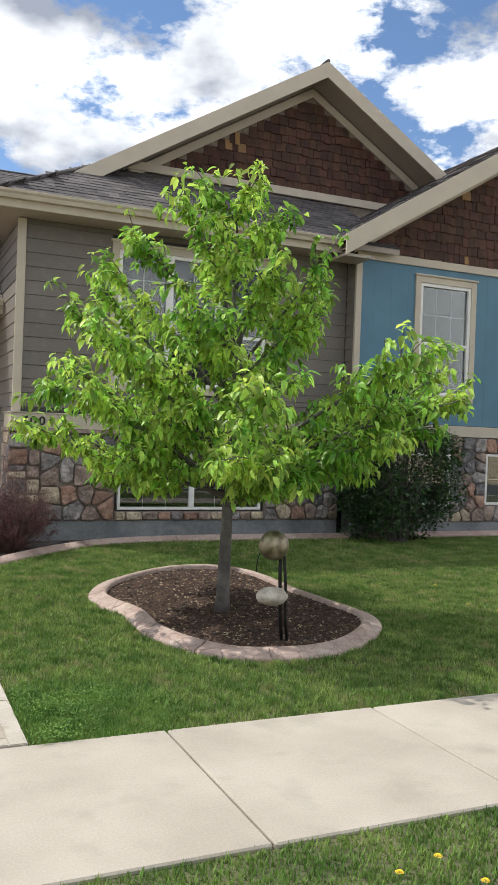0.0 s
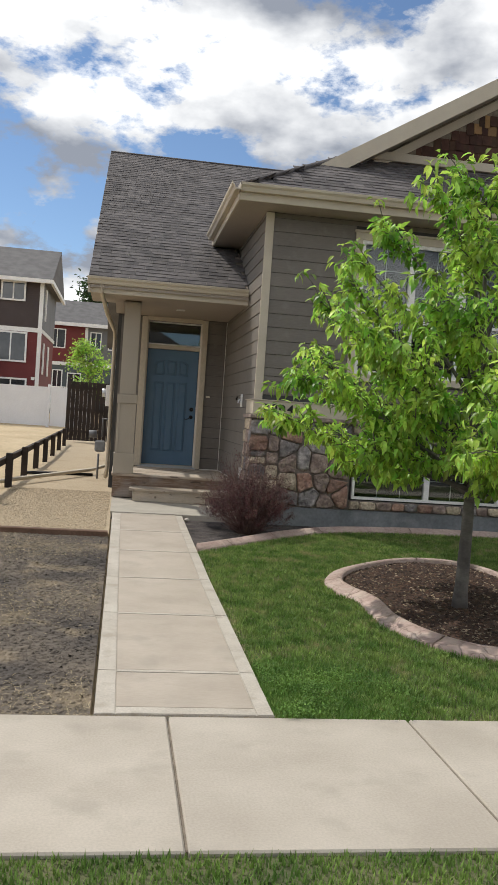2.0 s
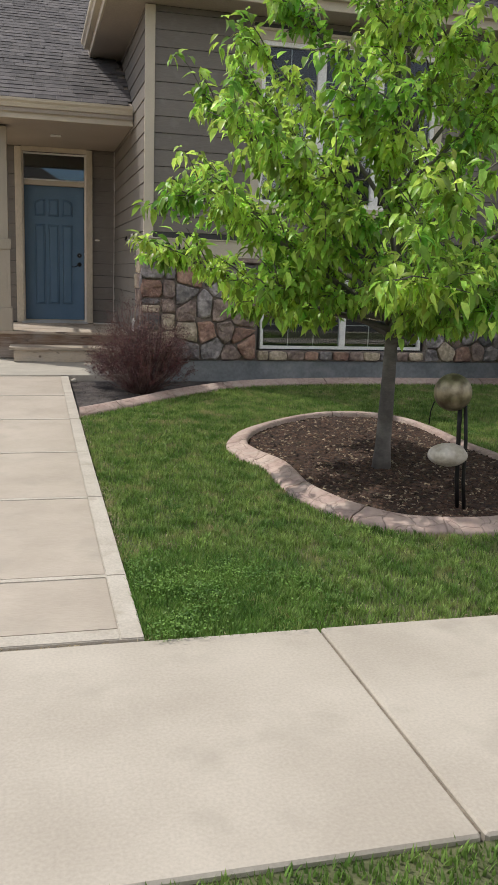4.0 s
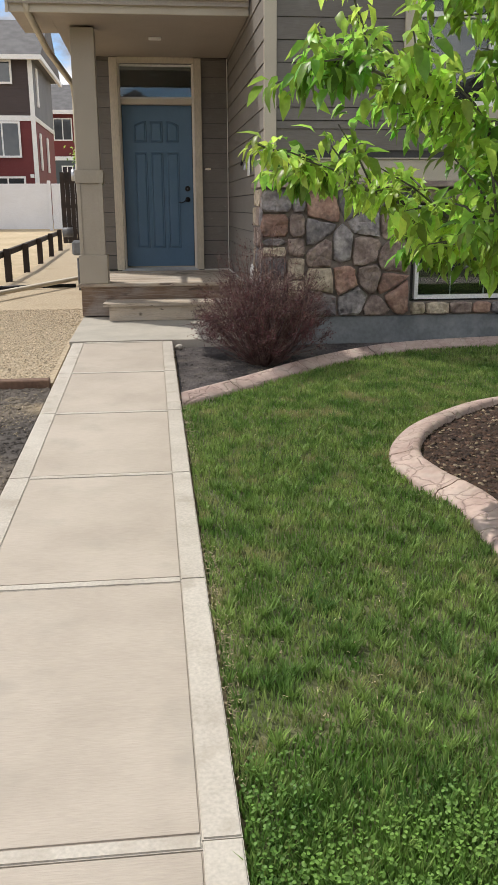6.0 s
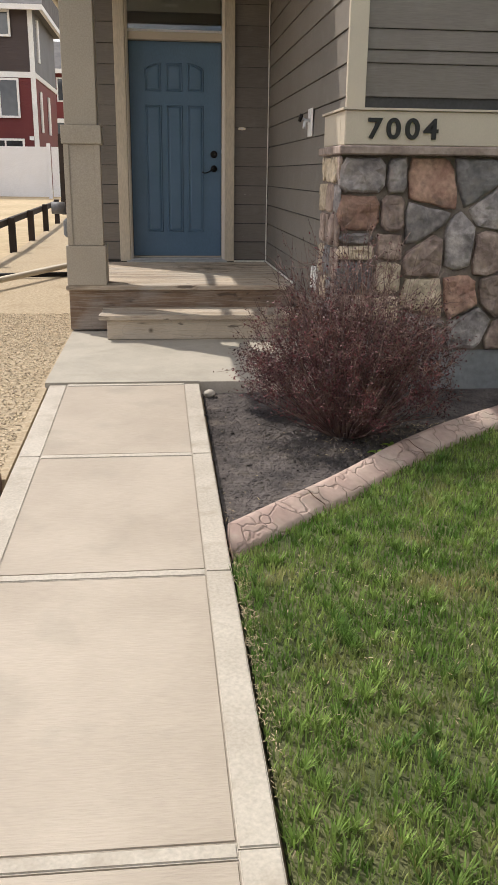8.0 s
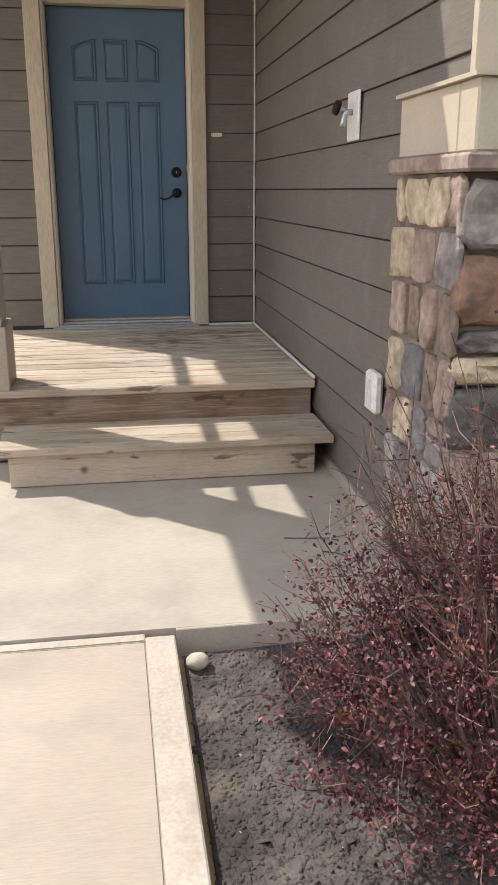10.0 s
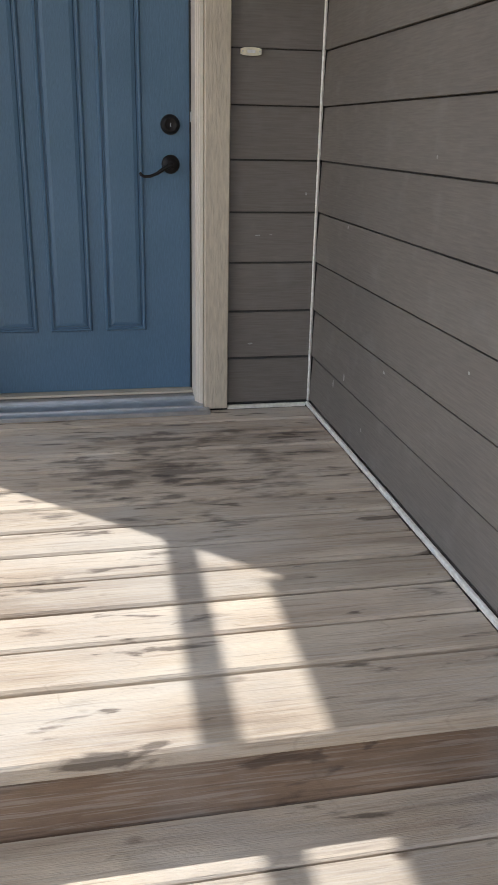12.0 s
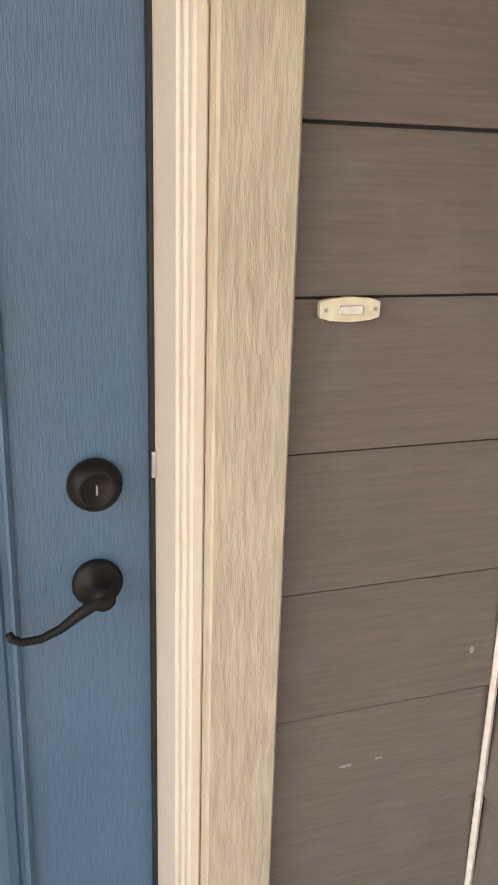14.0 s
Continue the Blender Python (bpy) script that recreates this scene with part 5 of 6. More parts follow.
def main_tree():
    r = np.random.default_rng(21)
    base = np.array([2.82, 5.6, 0.06])
    tree = thing("tree", "young broadleaf tree with a slim grey trunk and bright drooping leaves", "tree", tuple(base))
    H = 3.42
    def spine(z):
        return base[:2] + np.array([0.02 * math.sin(z * 1.3), 0.03 * math.sin(z * 0.9 + 1)])
    bm = bmesh.new()
    zs = np.linspace(0.0, H - 0.2, 16)
    add_tube(bm, [(*spine(z), z) for z in zs], [0.075 if z < 0.06 else 0.06 - 0.0155 * z for z in zs], 12)
    part("trunk", bm, BARK, tree, "grey-brown bark trunk", True)

    # reach of a limb by the height of its tip, towards +x-y, towards -x+y and across
    def reach(z, az):
        right = np.array([0.9, -0.43])
        c = math.cos(az) * right[0] + math.sin(az) * right[1]
        L = np.interp(z, [1.0, 1.2, 1.5, 2.0, 2.3, 2.7, 3.1, 3.5, 3.8], [0.9, 1.55, 1.85, 1.82, 1.7, 1.4, 1.1, 0.72, 0.1])
        R = np.interp(z, [1.0, 1.25, 1.5, 1.8, 2.1, 2.45, 2.55, 2.7, 3.0, 3.5, 3.8], [0.7, 1.1, 1.6, 2.1, 2.2, 2.0, 1.0, 0.75, 1.0, 0.5, 0.1])
        M = np.interp(z, [1.0, 1.2, 1.6, 2.2, 2.8, 3.3, 3.8], [0.8, 1.5, 1.7, 1.45, 1.0, 0.55, 0.1])
        k = abs(c) ** 1.3
        return (R if c > 0 else L) * k + M * (1 - k)
    pos, dirs = [], []
    ga = 2.39996
    N = 52
    for i in range(N):
        zt = 1.12 + 2.6 * ((i + 0.5) / N) ** 1.12
        az = i * ga + r.uniform(-0.25, 0.25)
        R = reach(zt, az) * (r.uniform(0.82, 1.02) if i % 4 else r.uniform(0.45, 0.7))
        z0 = max(0.92 + 0.012 * i, zt - R * r.uniform(0.75, 1.15) - 0.1)
        z0 = min(z0, zt - 0.05) if zt > 1.3 else zt - 0.08
        d = np.array([math.cos(az), math.sin(az)])
        start = np.array([*spine(z0), z0])
        pts = []
        for s in np.linspace(0, 1, 8):
            zz = z0 + (zt - z0) * s ** 0.9
            pts.append((start[0] + d[0] * R * s - d[1] * 0.05 * math.sin(4 * s + i), start[1] + d[1] * R * s + d[0] * 0.05 * math.sin(4 * s + i), zz + 0.03 * math.sin(5 * s + i)))
        bm = bmesh.new()
        add_tube(bm, pts, [0.019 * (1 - 0.8 * s) * (0.55 + 0.4 * R) for s in np.linspace(0, 1, 8)], 6)
        P = np.array(pts)
        S = np.linspace(0, 1, 8)
        nt = int(6 + R * 9.5)
        for k in range(nt):
            s = 0.22 + 0.78 * r.uniform(0, 1) ** 0.75
            p = np.array([np.interp(s, S, P[:, j]) for j in range(3)])
            a2 = az + r.choice([-1, 1]) * r.uniform(0.4, 1.3)
            tl = r.uniform(0.14, 0.36) * (0.55 + 0.45 * R) * (1.25 - 0.6 * s)
            q = p + np.array([math.cos(a2) * tl, math.sin(a2) * tl, r.uniform(-0.06, 0.26)])
            add_tube(bm, [tuple(p), tuple((p + q) / 2 + [0, 0, 0.02]), tuple(q)], [0.006, 0.005, 0.003], 4, False)
            for c in np.linspace(0.3, 1.0, max(2, int(tl / 0.075))):
                pos.append(p + (q - p) * c + r.normal(0, 0.012, 3))
                dirs.append(q - p)
        for s in np.linspace(0.35, 1.0, int(4 + R * 9)):
            pos.append(np.array([np.interp(s, S, P[:, j]) for j in range(3)]) + r.normal(0, 0.015, 3))
            dirs.append(P[-1] - P[0])
        part("branch", bm, BARK, tree, "", True)
    pos, dirs = np.array(pos), np.array(dirs)
    # rosettes of drooping leaves
    per = 8
    n = len(pos) * per
    P = np.repeat(pos, per, 0) + r.normal(0, 0.026, (n, 3))
    a = r.uniform(0, math.tau, n)
    D = np.stack([np.cos(a), np.sin(a), -0.7 + r.normal(0, 0.6, n)], 1)
    dd = np.repeat(dirs / np.linalg.norm(dirs, axis=1, keepdims=True), per, 0)
    D = D + dd * 0.5
    rot = frames_of(D, np.stack([r.normal(0, .35, n), r.normal(0, .35, n), np.ones(n)], 1))
    rot = rot * r.uniform(0.65, 1.25, n)[:, None, None]
    V, T = leaf_shape(0.088, 0.042, 0.42)
    scatter("crown", V, T, rot, P, LEAF, tree, "bright yellow-green drooping leaves", kind="stuff")


main_tree()

# ---- sculpture ----
sc = thing("garden_sculpture", "mottled bronze ball and pale oval stone on dark posts in mulch", "garden ornament", (2.9, 4.58, 0.05))
bm = bmesh.new()
bmesh.ops.create_uvsphere(bm, u_segments=32, v_segments=18, radius=0.113, matrix=Matrix.Translation((2.8, 4.6, 0.74)))
part("ball", bm, BRASS, sc, "mottled bronze ball", True)
tube("rod", [(2.88, 4.58, 0.03), (2.865, 4.585, 0.2), (2.855, 4.59, 0.5), (2.85, 4.59, 0.7)], 0.014, BLACK, sc)
tube("rod", [(2.91, 4.55, 0.03), (2.895, 4.56, 0.2), (2.89, 4.56, 0.45), (2.875, 4.58, 0.7)], 0.012, BLACK, sc)
tube("wire", [(2.70, 4.63, 0.68), (2.685, 4.64, 0.62), (2.68, 4.64, 0.54)], 0.004, BLACK, sc)
bm = bmesh.new()
bmesh.ops.create_icosphere(bm, subdivisions=4, radius=1.0)
for v in bm.verts:
    k = 1 + 0.05 * noise.noise(v.co * 1.7)
    v.co = Vector((2.80 + v.co.x * 0.125 * k, 4.6 + v.co.y * 0.1 * k, 0.36 + v.co.z * 0.07 * k))
part("stone", bm, ROCK, sc, "smooth pale oval stone", True)


# ---- shrubs ----
def shrub(name, at, rad, height, n, leaf, label, stems, stemmat, leafsize, seed, up=0.5):
    r = np.random.default_rng(seed)
    th = thing(name, label, "shrub", at)
    pos = []
    for i in range(stems):
        bm = bmesh.new()
        a = r.uniform(0, math.tau)
        R = rad * math.sqrt(r.uniform(0, 1))
        h = height * (1 - 0.5 * (R / rad) ** 2) * r.uniform(0.45, 1.15)
        top = np.array([at[0] + R * math.cos(a), at[1] + R * math.sin(a), at[2] + h])
        b = np.array([at[0] + R * 0.2 * math.cos(a), at[1] + R * 0.2 * math.sin(a), at[2]])
        mid = b + (top - b) * 0.5 + np.array([0.12 * R * math.cos(a), 0.12 * R * math.sin(a), 0.08 * h]) + r.normal(0, 0.02, 3)
        bend = (mid + top) / 2 + r.normal(0, 0.022, 3)
        add_tube(bm, [tuple(b), tuple((b + mid) / 2 + r.normal(0, 0.012, 3)), tuple(mid), tuple(bend), tuple(top)], [0.0042, 0.0036, 0.0026, 0.0017, 0.0008], 4, False)
        for k in range(7):
            s = r.uniform(0.0, 0.85)
            p = mid + (bend - mid) * s * 2 if s < 0.5 else bend + (top - bend) * (s - 0.5) * 2
            q = p + r.normal(0, 0.05, 3) + [0.05 * math.cos(a), 0.05 * math.sin(a), 0.05]
            w = (p + q) / 2 + r.normal(0, 0.008, 3)
            add_tube(bm, [tuple(p), tuple(w), tuple(q)], [0.0017, 0.0013, 0.0007], 3, False)
            pos.append((p, q))
        part("stem", bm, stemmat, th)
        pos.append((b + (mid - b) * 0.3, mid))
        pos.append((mid, top))
    idx = r.integers(0, len(pos), n)
    A, B = np.array([p[0] for p in pos])[idx], np.array([p[1] for p in pos])[idx]
    P = A + (B - A) * r.uniform(0, 1, (n, 1)) ** up + r.normal(0, 0.018, (n, 3))
    hl = (P[:, 2] - at[2]) / height
    keep = r.uniform(0, 1, n) < np.clip(1.7 - 2.2 * hl, 0.1, 1)
    P = P[keep]
    n = len(P)
    V, T = leaf_shape(*leafsize, 0.15)
    rot = turns(r, n, 0.7) * r.uniform(0.6, 1.3, n)[:, None, None]
    scatter("leaves", V, T, rot, P, leaf, th, "", kind="stuff")


shrub("barberry", (1.53, 9.22, 0.08), 0.6, 1.08, 46000, RLEAF, "dark red barberry shrub with bare grey twig tips beside the path", 290, TWIG, (0.0135, 0.0085), 4, 1.2)


def bush():
    r = np.random.default_rng(8)
    c = np.array([7.05, 9.25, 0.1])
    th = thing("bush", "tall dark green leafy bush in front of the blue wing", "shrub", tuple(c))
    clumps = []
    for i in range(60):
        bm = bmesh.new()
        a = r.uniform(0, math.tau)
        h = r.uniform(0.3, 2.35)
        R = np.interp(h, [0.2, 0.8, 1.5, 2.0, 2.4], [0.75, 0.95, 0.85, 0.6, 0.3]) * r.uniform(0.55, 1.0) * 0.92
        p = c + [R * math.cos(a), R * math.sin(a) * 0.75, h - 0.1]
        add_tube(bm, [tuple(c + [0.1 * math.cos(a), 0.1 * math.sin(a), 0]), tuple(c + (p - c) * [0.5, 0.5, 0.65]), tuple(p)], [0.014, 0.01, 0.004], 5, False)
        clumps.append(p)
        part("stem", bm, BARK, th)
    n = 16000
    C = np.array(clumps)[r.integers(0, len(clumps), n)]
    d = r.normal(0, 1, (n, 3))
    P = C + d / np.linalg.norm(d, axis=1, keepdims=True) * 0.3 * r.uniform(0.2, 1, (n, 1)) ** 0.5
    P[:, 2] = np.maximum(P[:, 2], 0.16)
    P[:, 1] = np.minimum(P[:, 1], 9.8)
    V, T = leaf_shape(0.055, 0.035, 0.2)
    scatter("leaves", V, T, turns(r, n, 0.6) * r.uniform(0.6, 1.3, n)[:, None, None], P, DLEAF, th, "", kind="stuff")


bush()

# ---- low rail, fences ----
rail = thing("rail_fence", "low dark wooden post and rail fence beside the gravel", "fence", (-1.85, 20, 0.1))
for k in range(9):
    y = 8.6 + 2.18 * k
    box("fence_post", -1.9, -1.79, y - 0.05, y + 0.05, g(y) - 0.1, g(y) + 0.53, FENCE, rail, 0.008)
prism("rail", [(8.2, g(8.2) + 0.36), (27.0, g(27) + 0.36), (27.0, g(27) + 0.46), (8.2, g(8.2) + 0.46)], "x", -1.97, -1.905, FENCE, rail)
dark = thing("board_fence", "tall dark brown board fence across the side yard", "fence", (-1, 28.5, 0.3))
for k in range(14):
    x = -2.0 + k * 0.14
    box("fence_board", x, x + 0.135, 28.5, 28.52, 0.33, 2.35, FENCE, dark, 0.003)
for z in (0.6, 1.35, 2.1):
    box("fence_rail", -2.0, -0.1, 28.46, 28.498, z, z + 0.09, FENCE, dark)
wf = thing("vinyl_fence", "long white vinyl privacy fence behind the dry field", "fence", (-8, 39, 0.47))
for k in range(10):
    x = -3.5 - 2.4 * k
    box("fence_post", x - 0.065, x + 0.065, 38.94, 39.07, 0.35, 2.42, WPAINT, wf, 0.01)
    box("fence_panel", x - 2.33, x - 0.067, 38.99, 39.02, 0.5, 2.3, WPAINT, wf, 0.005)
pr = box("fence_panel", -3.4, -1.5, 38.99, 39.02, 0.5, 2.3, WPAINT, wf, 0.005)

# ---- meters on the left wall ----
meter = thing("gas_meter", "small dark gas meter with pipes on the side wall", "meter", (-0.4, 15.5, 0.2))
box("meter_body", -0.58, -0.38, 15.42, 15.56, 0.66, 0.88, FOUND, meter, 0.03)
tube("pipe", [(-0.5, 15.5, 0.13), (-0.5, 15.5, 0.62)], 0.02, GREYS, meter)
tube("pipe", [(-0.45, 15.5, 0.95), (-0.45, 15.5, 1.3), (-0.3, 15.5, 1.3)], 0.02, GREYS, meter)
tube("regulator", [(-0.55, 15.42, 1.0), (-0.7, 15.42, 1.0)], 0.07, GREYS, meter)
eb = thing("electric_meter", "grey electric meter box on the side wall", "meter", (-0.36, 15, 1.7))
box("meter_box", -0.42, -0.262, 14.9, 15.2, 1.55, 1.95, WHITE, eb, 0.01)
tube("dial", [(-0.42, 15.05, 1.8), (-0.49, 15.05, 1.8)], 0.08, METAL, eb, 14)


# ---- small things lying about ----
def twig(name, pts, label):
    bm = bmesh.new()
    add_tube(bm, pts, 0.0022, 5)
    a, b = Vector(pts[1]), Vector(pts[2])
    add_tube(bm, [tuple(a), tuple(a + Vector((0.03, 0.04, 0.008)))], 0.002, 4)
    add_tube(bm, [tuple(b), tuple(b + Vector((0.02, -0.035, 0.006)))], 0.002, 4)
    tagged(put(name, bm_data(name, bm, TWIG)), label, "twig")


twig("twig", [(1.25, 10.72, 0.171), (1.33, 10.70, 0.173), (1.42, 10.69, 0.172), (1.5, 10.70, 0.175)], "thin dark dry twig lying on the concrete landing")
twig("twig", [(1.37, 10.57, 0.171), (1.41, 10.55, 0.173), (1.46, 10.50, 0.172), (1.5, 10.49, 0.175)], "thin dark dry twig lying near another on the landing")
bm = bmesh.new()
bmesh.ops.create_icosphere(bm, subdivisions=3, radius=1.0)
for v in bm.verts:
    k = 1 + 0.12 * noise.noise(v.co * 2)
    v.co = Vector((0.835 + v.co.x * 0.035 * k, 9.97 + v.co.y * 0.03 * k, 0.115 + v.co.z * 0.026 * k))
tagged(put("pebble", bm_data("pebble", bm, ROCK, True)), "smooth pale pebble in the bed's corner by the landing", "stone")
for i, (x, y) in enumerate(((1.62, 8.92), (1.72, 9.0), (1.88, 9.06))):
    wr = np.random.default_rng(60 + i)
    w_ = thing("weed", "small bright green broadleaf weed in dark soil", "weed", (x, y, g(y) - 0.06), "weeds")
    WV, WT = leaf_shape(0.055, 0.024, 0.4)
    m = 9
    an = wr.uniform(0, math.tau, m)
    scatter("weed_leaf", WV, WT, frames_of(np.stack([np.cos(an), np.sin(an), wr.uniform(0.1, 0.9, m)], 1), np.tile([0.0, 0, 1], (m, 1)) + 0.01), np.tile([x, y, g(y) - 0.06], (m, 1)), LEAF, w_, "", kind="stuff")
# scuffs of white paint on the siding
for i, (yy, zz, a, b) in enumerate(((13.45, 0.72, 0.016, 0.035), (13.33, 0.78, 0.02, 0.03), (13.12, 0.66, 0.012, 0.02), (12.95, 0.9, 0.025, 0.012), (13.38, 1.28, 0.014, 0.014), (12.4, 1.05, 0.018, 0.01), (12.7, 1.52, 0.012, 0.012))):
    bm = bmesh.new()
    bmesh.ops.create_circle(bm, cap_ends=True, segments=9, radius=1)
    for k, v in enumerate(bm.verts):
        q = 1 + 0.5 * noise.noise(Vector((i * 7.1, k * 1.3, 0)))
        v.co = Vector((1.6425, yy + v.co.x * a * 0.35 * q, zz + v.co.y * b * 0.45 * q))
    part("paint_scuff", bm, SCUFF, side_w)
for i, (xx, zz, a, b) in enumerate(((1.42, 1.21, 0.02, 0.004), (1.47, 1.212, 0.012, 0.003), (1.60, 1.36, 0.008, 0.009), (1.40, 0.80, 0.02, 0.006))):
    bm = bmesh.new()
    bmesh.ops.create_circle(bm, cap_ends=True, segments=9, radius=1)
    for k, v in enumerate(bm.verts):
        q = 1 + 0.5 * noise.noise(Vector((i * 5.1, k * 1.3, 3)))
        v.co = Vector((xx + v.co.x * a * 0.5 * q, 13.774, zz + v.co.y * b * 0.6 * q))
    part("paint_scuff", bm, SCUFF, door_w)

# ---- far houses ----
def far_window(parent, x0, x1, z0, z1, y, bars=1):
    th = thing("window", "", "", ((x0 + x1) / 2, y, z0))
    th.parent = parent
    th.matrix_parent_inverse = Matrix.Translation(-parent.location)
    f = 0.09
    bm = bmesh.new()
    add_box(bm, x0, x0 + f, y - 0.06, y - 0.001, z0, z1)
    add_box(bm, x1 - f, x1, y - 0.06, y - 0.001, z0, z1)
    add_box(bm, x0 + f, x1 - f, y - 0.06, y - 0.001, z0, z0 + f)
    add_box(bm, x0 + f, x1 - f, y - 0.06, y - 0.001, z1 - f, z1)
    for k in range(bars):
        xx = x0 + (x1 - x0) * (k + 1) / (bars + 1)
        add_box(bm, xx - 0.035, xx + 0.035, y - 0.05, y - 0.001, z0 + f, z1 - f)
    ob = part("frame", bm, WHITE, None)
    ob.parent = th
    ob.matrix_parent_inverse = Matrix.Translation(-th.location)
    ob = box("pane", x0 + f, x1 - f, y - 0.03, y - 0.002, z0 + f, z1 - f, mat_pane)
    ob.parent = th
    ob.matrix_parent_inverse = Matrix.Translation(-th.location)


mat_pane = mat("far_pane", (0.02, 0.025, 0.03), (0.05, 0.055, 0.06), 0.7, 0.05, 0, 5, spec=1.0)


def lines(parent, x0, x1, z0, z1, y, material, step=0.115):
    bm = bmesh.new()
    z = z0
    while z < z1 - 0.02:
        h = min(step, z1 - z)
        vs = [bm.verts.new(p) for p in ((x0, y, z), (x1, y, z), (x1, y - 0.018, z), (x0, y - 0.018, z), (x1, y - 0.002, z + h), (x0, y - 0.002, z + h))]
        bm.faces.new((vs[0], vs[1], vs[2], vs[3]))
        bm.faces.new((vs[3], vs[2], vs[4], vs[5]))
        z += step
    return part("siding", bm, material, parent)


rh = thing("red_house", "three-storey townhouse with brown siding over red siding", "house", (-9, 48, 0.5))
CX = -4.62
box("wall", CX - 10, CX, 45, 53, 0.5, 5.3, RED, rh)
box("wall", CX - 10, CX, 45.0, 53, 5.301, 7.95, BROWN, rh)
lines(rh, CX - 10, CX - 0.15, 0.5, 5.25, 44.998, RED)
lines(rh, CX - 10, CX - 0.15, 5.5, 7.9, 44.998, BROWN)
box("side_wall", CX + 0.001, CX + 0.02, 45.1, 53, 5.4, 7.95, GREYS, rh)
box("band", CX - 10, CX + 0.05, 44.94, 44.999, 5.25, 5.48, WHITE, rh)
box("band", CX + 0.021, CX + 0.06, 45, 53, 5.25, 5.45, WHITE, rh)
box("corner_trim", CX - 0.16, CX + 0.04, 44.93, 44.999, 0.5, 7.95, WHITE, rh)
prism("roof", [(44.4, 7.95), (49, 10.3), (53.6, 7.95)], "x", CX - 10.4, CX + 0.5, FROOF, rh)
box("fascia", CX - 10.4, CX + 0.55, 44.3, 44.42, 7.8, 8.0, WHITE, rh)
box("fascia", CX + 0.4, CX + 0.55, 44.43, 53.6, 7.8, 8.0, WHITE, rh)
far_window(rh, -6.78, -5.5, 6.83, 7.86, 44.93)
far_window(rh, -9.6, -8.4, 6.83, 7.86, 44.93)
far_window(rh, -6.97, -5.3, 3.62, 5.22, 44.93)
far_window(rh, -6.85, -5.2, 1.5, 2.78, 44.93)
far_window(rh, -9.3, -7.6, 3.0, 5.22, 44.93)
for a, b, c in ((46.2, 46.7, 6.0), (46.2, 46.7, 3.1), (49, 49.6, 3.1)):
    box("side_window", CX + 0.021, CX + 0.08, a, b, c, c + 1.7, WHITE, rh)
box("wall_lamp", -4.98, -4.8, 44.9, 44.93, 2.72, 2.88, WHITE, rh)
bal = thing("balcony", "white-railed timber balcony on the red house", "", (-9, 44.2, 2.9))
bal.parent = rh
bal.matrix_parent_inverse = Matrix.Translation(-rh.location)


def under(ob, th):
    ob.parent = th
    ob.matrix_parent_inverse = Matrix.Translation(-th.location)


under(box("balcony_deck", -12, -6.9, 43.2, 44.98, 2.75, 2.95, RISER), bal)
under(box("balcony_rail", -12, -6.9, 43.2, 43.26, 3.85, 3.92, WHITE), bal)
for k in range(40):
    under(box("baluster", -12 + k * 0.13, -11.95 + k * 0.13, 43.21, 43.25, 2.95, 3.85, WHITE), bal)
for k in range(12):
    under(box("baluster", -6.95, -6.9, 43.35 + k * 0.14, 43.4 + k * 0.14, 2.95, 3.85, WHITE), bal)
under(box("balcony_post", -7.1, -6.95, 43.25, 43.4, 0.5, 2.74, RISER), bal)

th_ = thing("town_house", "distant townhouse row with red and grey siding and white trim", "house", (-3, 76, 1))
box("wall", -9.5, -3.6, 75, 83, 1.2, 8.6, RED, th_)
box("wall", -3.59, 6, 75, 83, 1.2, 8.6, GREYS, th_)
box("lower_wall", -9.5, 6, 74.9, 74.99, 1.2, 5.0, mat("slate_siding", (0.07, 0.085, 0.09), (0.08, 0.095, 0.1), 1, 0.6), th_)
box("band", -9.6, 6, 74.8, 74.9, 5.0, 5.3, WHITE, th_)
box("fascia", -9.8, 6, 74.3, 74.5, 8.45, 8.75, WHITE, th_)
box("trim", -3.75, -3.5, 74.9, 74.999, 5.3, 8.45, WHITE, th_)
prism("roof", [(74.3, 8.7), (79, 11.2), (83.6, 8.7)], "x", -10, 6.2, FROOF, th_)
far_window(th_, -6.9, -5.4, 6.5, 8.2, 74.99)
far_window(th_, -3.3, -2.3, 6.6, 8.1, 74.99)
far_window(th_, -1.7, -0.9, 6.6, 8.1, 74.99)
far_window(th_, -6.4, -5.5, 3.0, 4.6, 74.89)
far_window(th_, -5.1, -3.9, 2.0, 4.4, 74.89)
porch = thing("stair", "", "", (-4.5, 72, 1))
under(porch, th_)
under(box("stair_flight", -6.2, -3.8, 72.5, 74.8, 1.2, 2.2, WHITE), porch)
under(box("stair_rail", -6.2, -3.8, 72.5, 72.56, 3.0, 3.08, WHITE), porch)
for k in range(14):
    under(box("baluster", -6.2 + k * 0.18, -6.15 + k * 0.18, 72.5, 72.55, 2.2, 3.0, WHITE), porch)


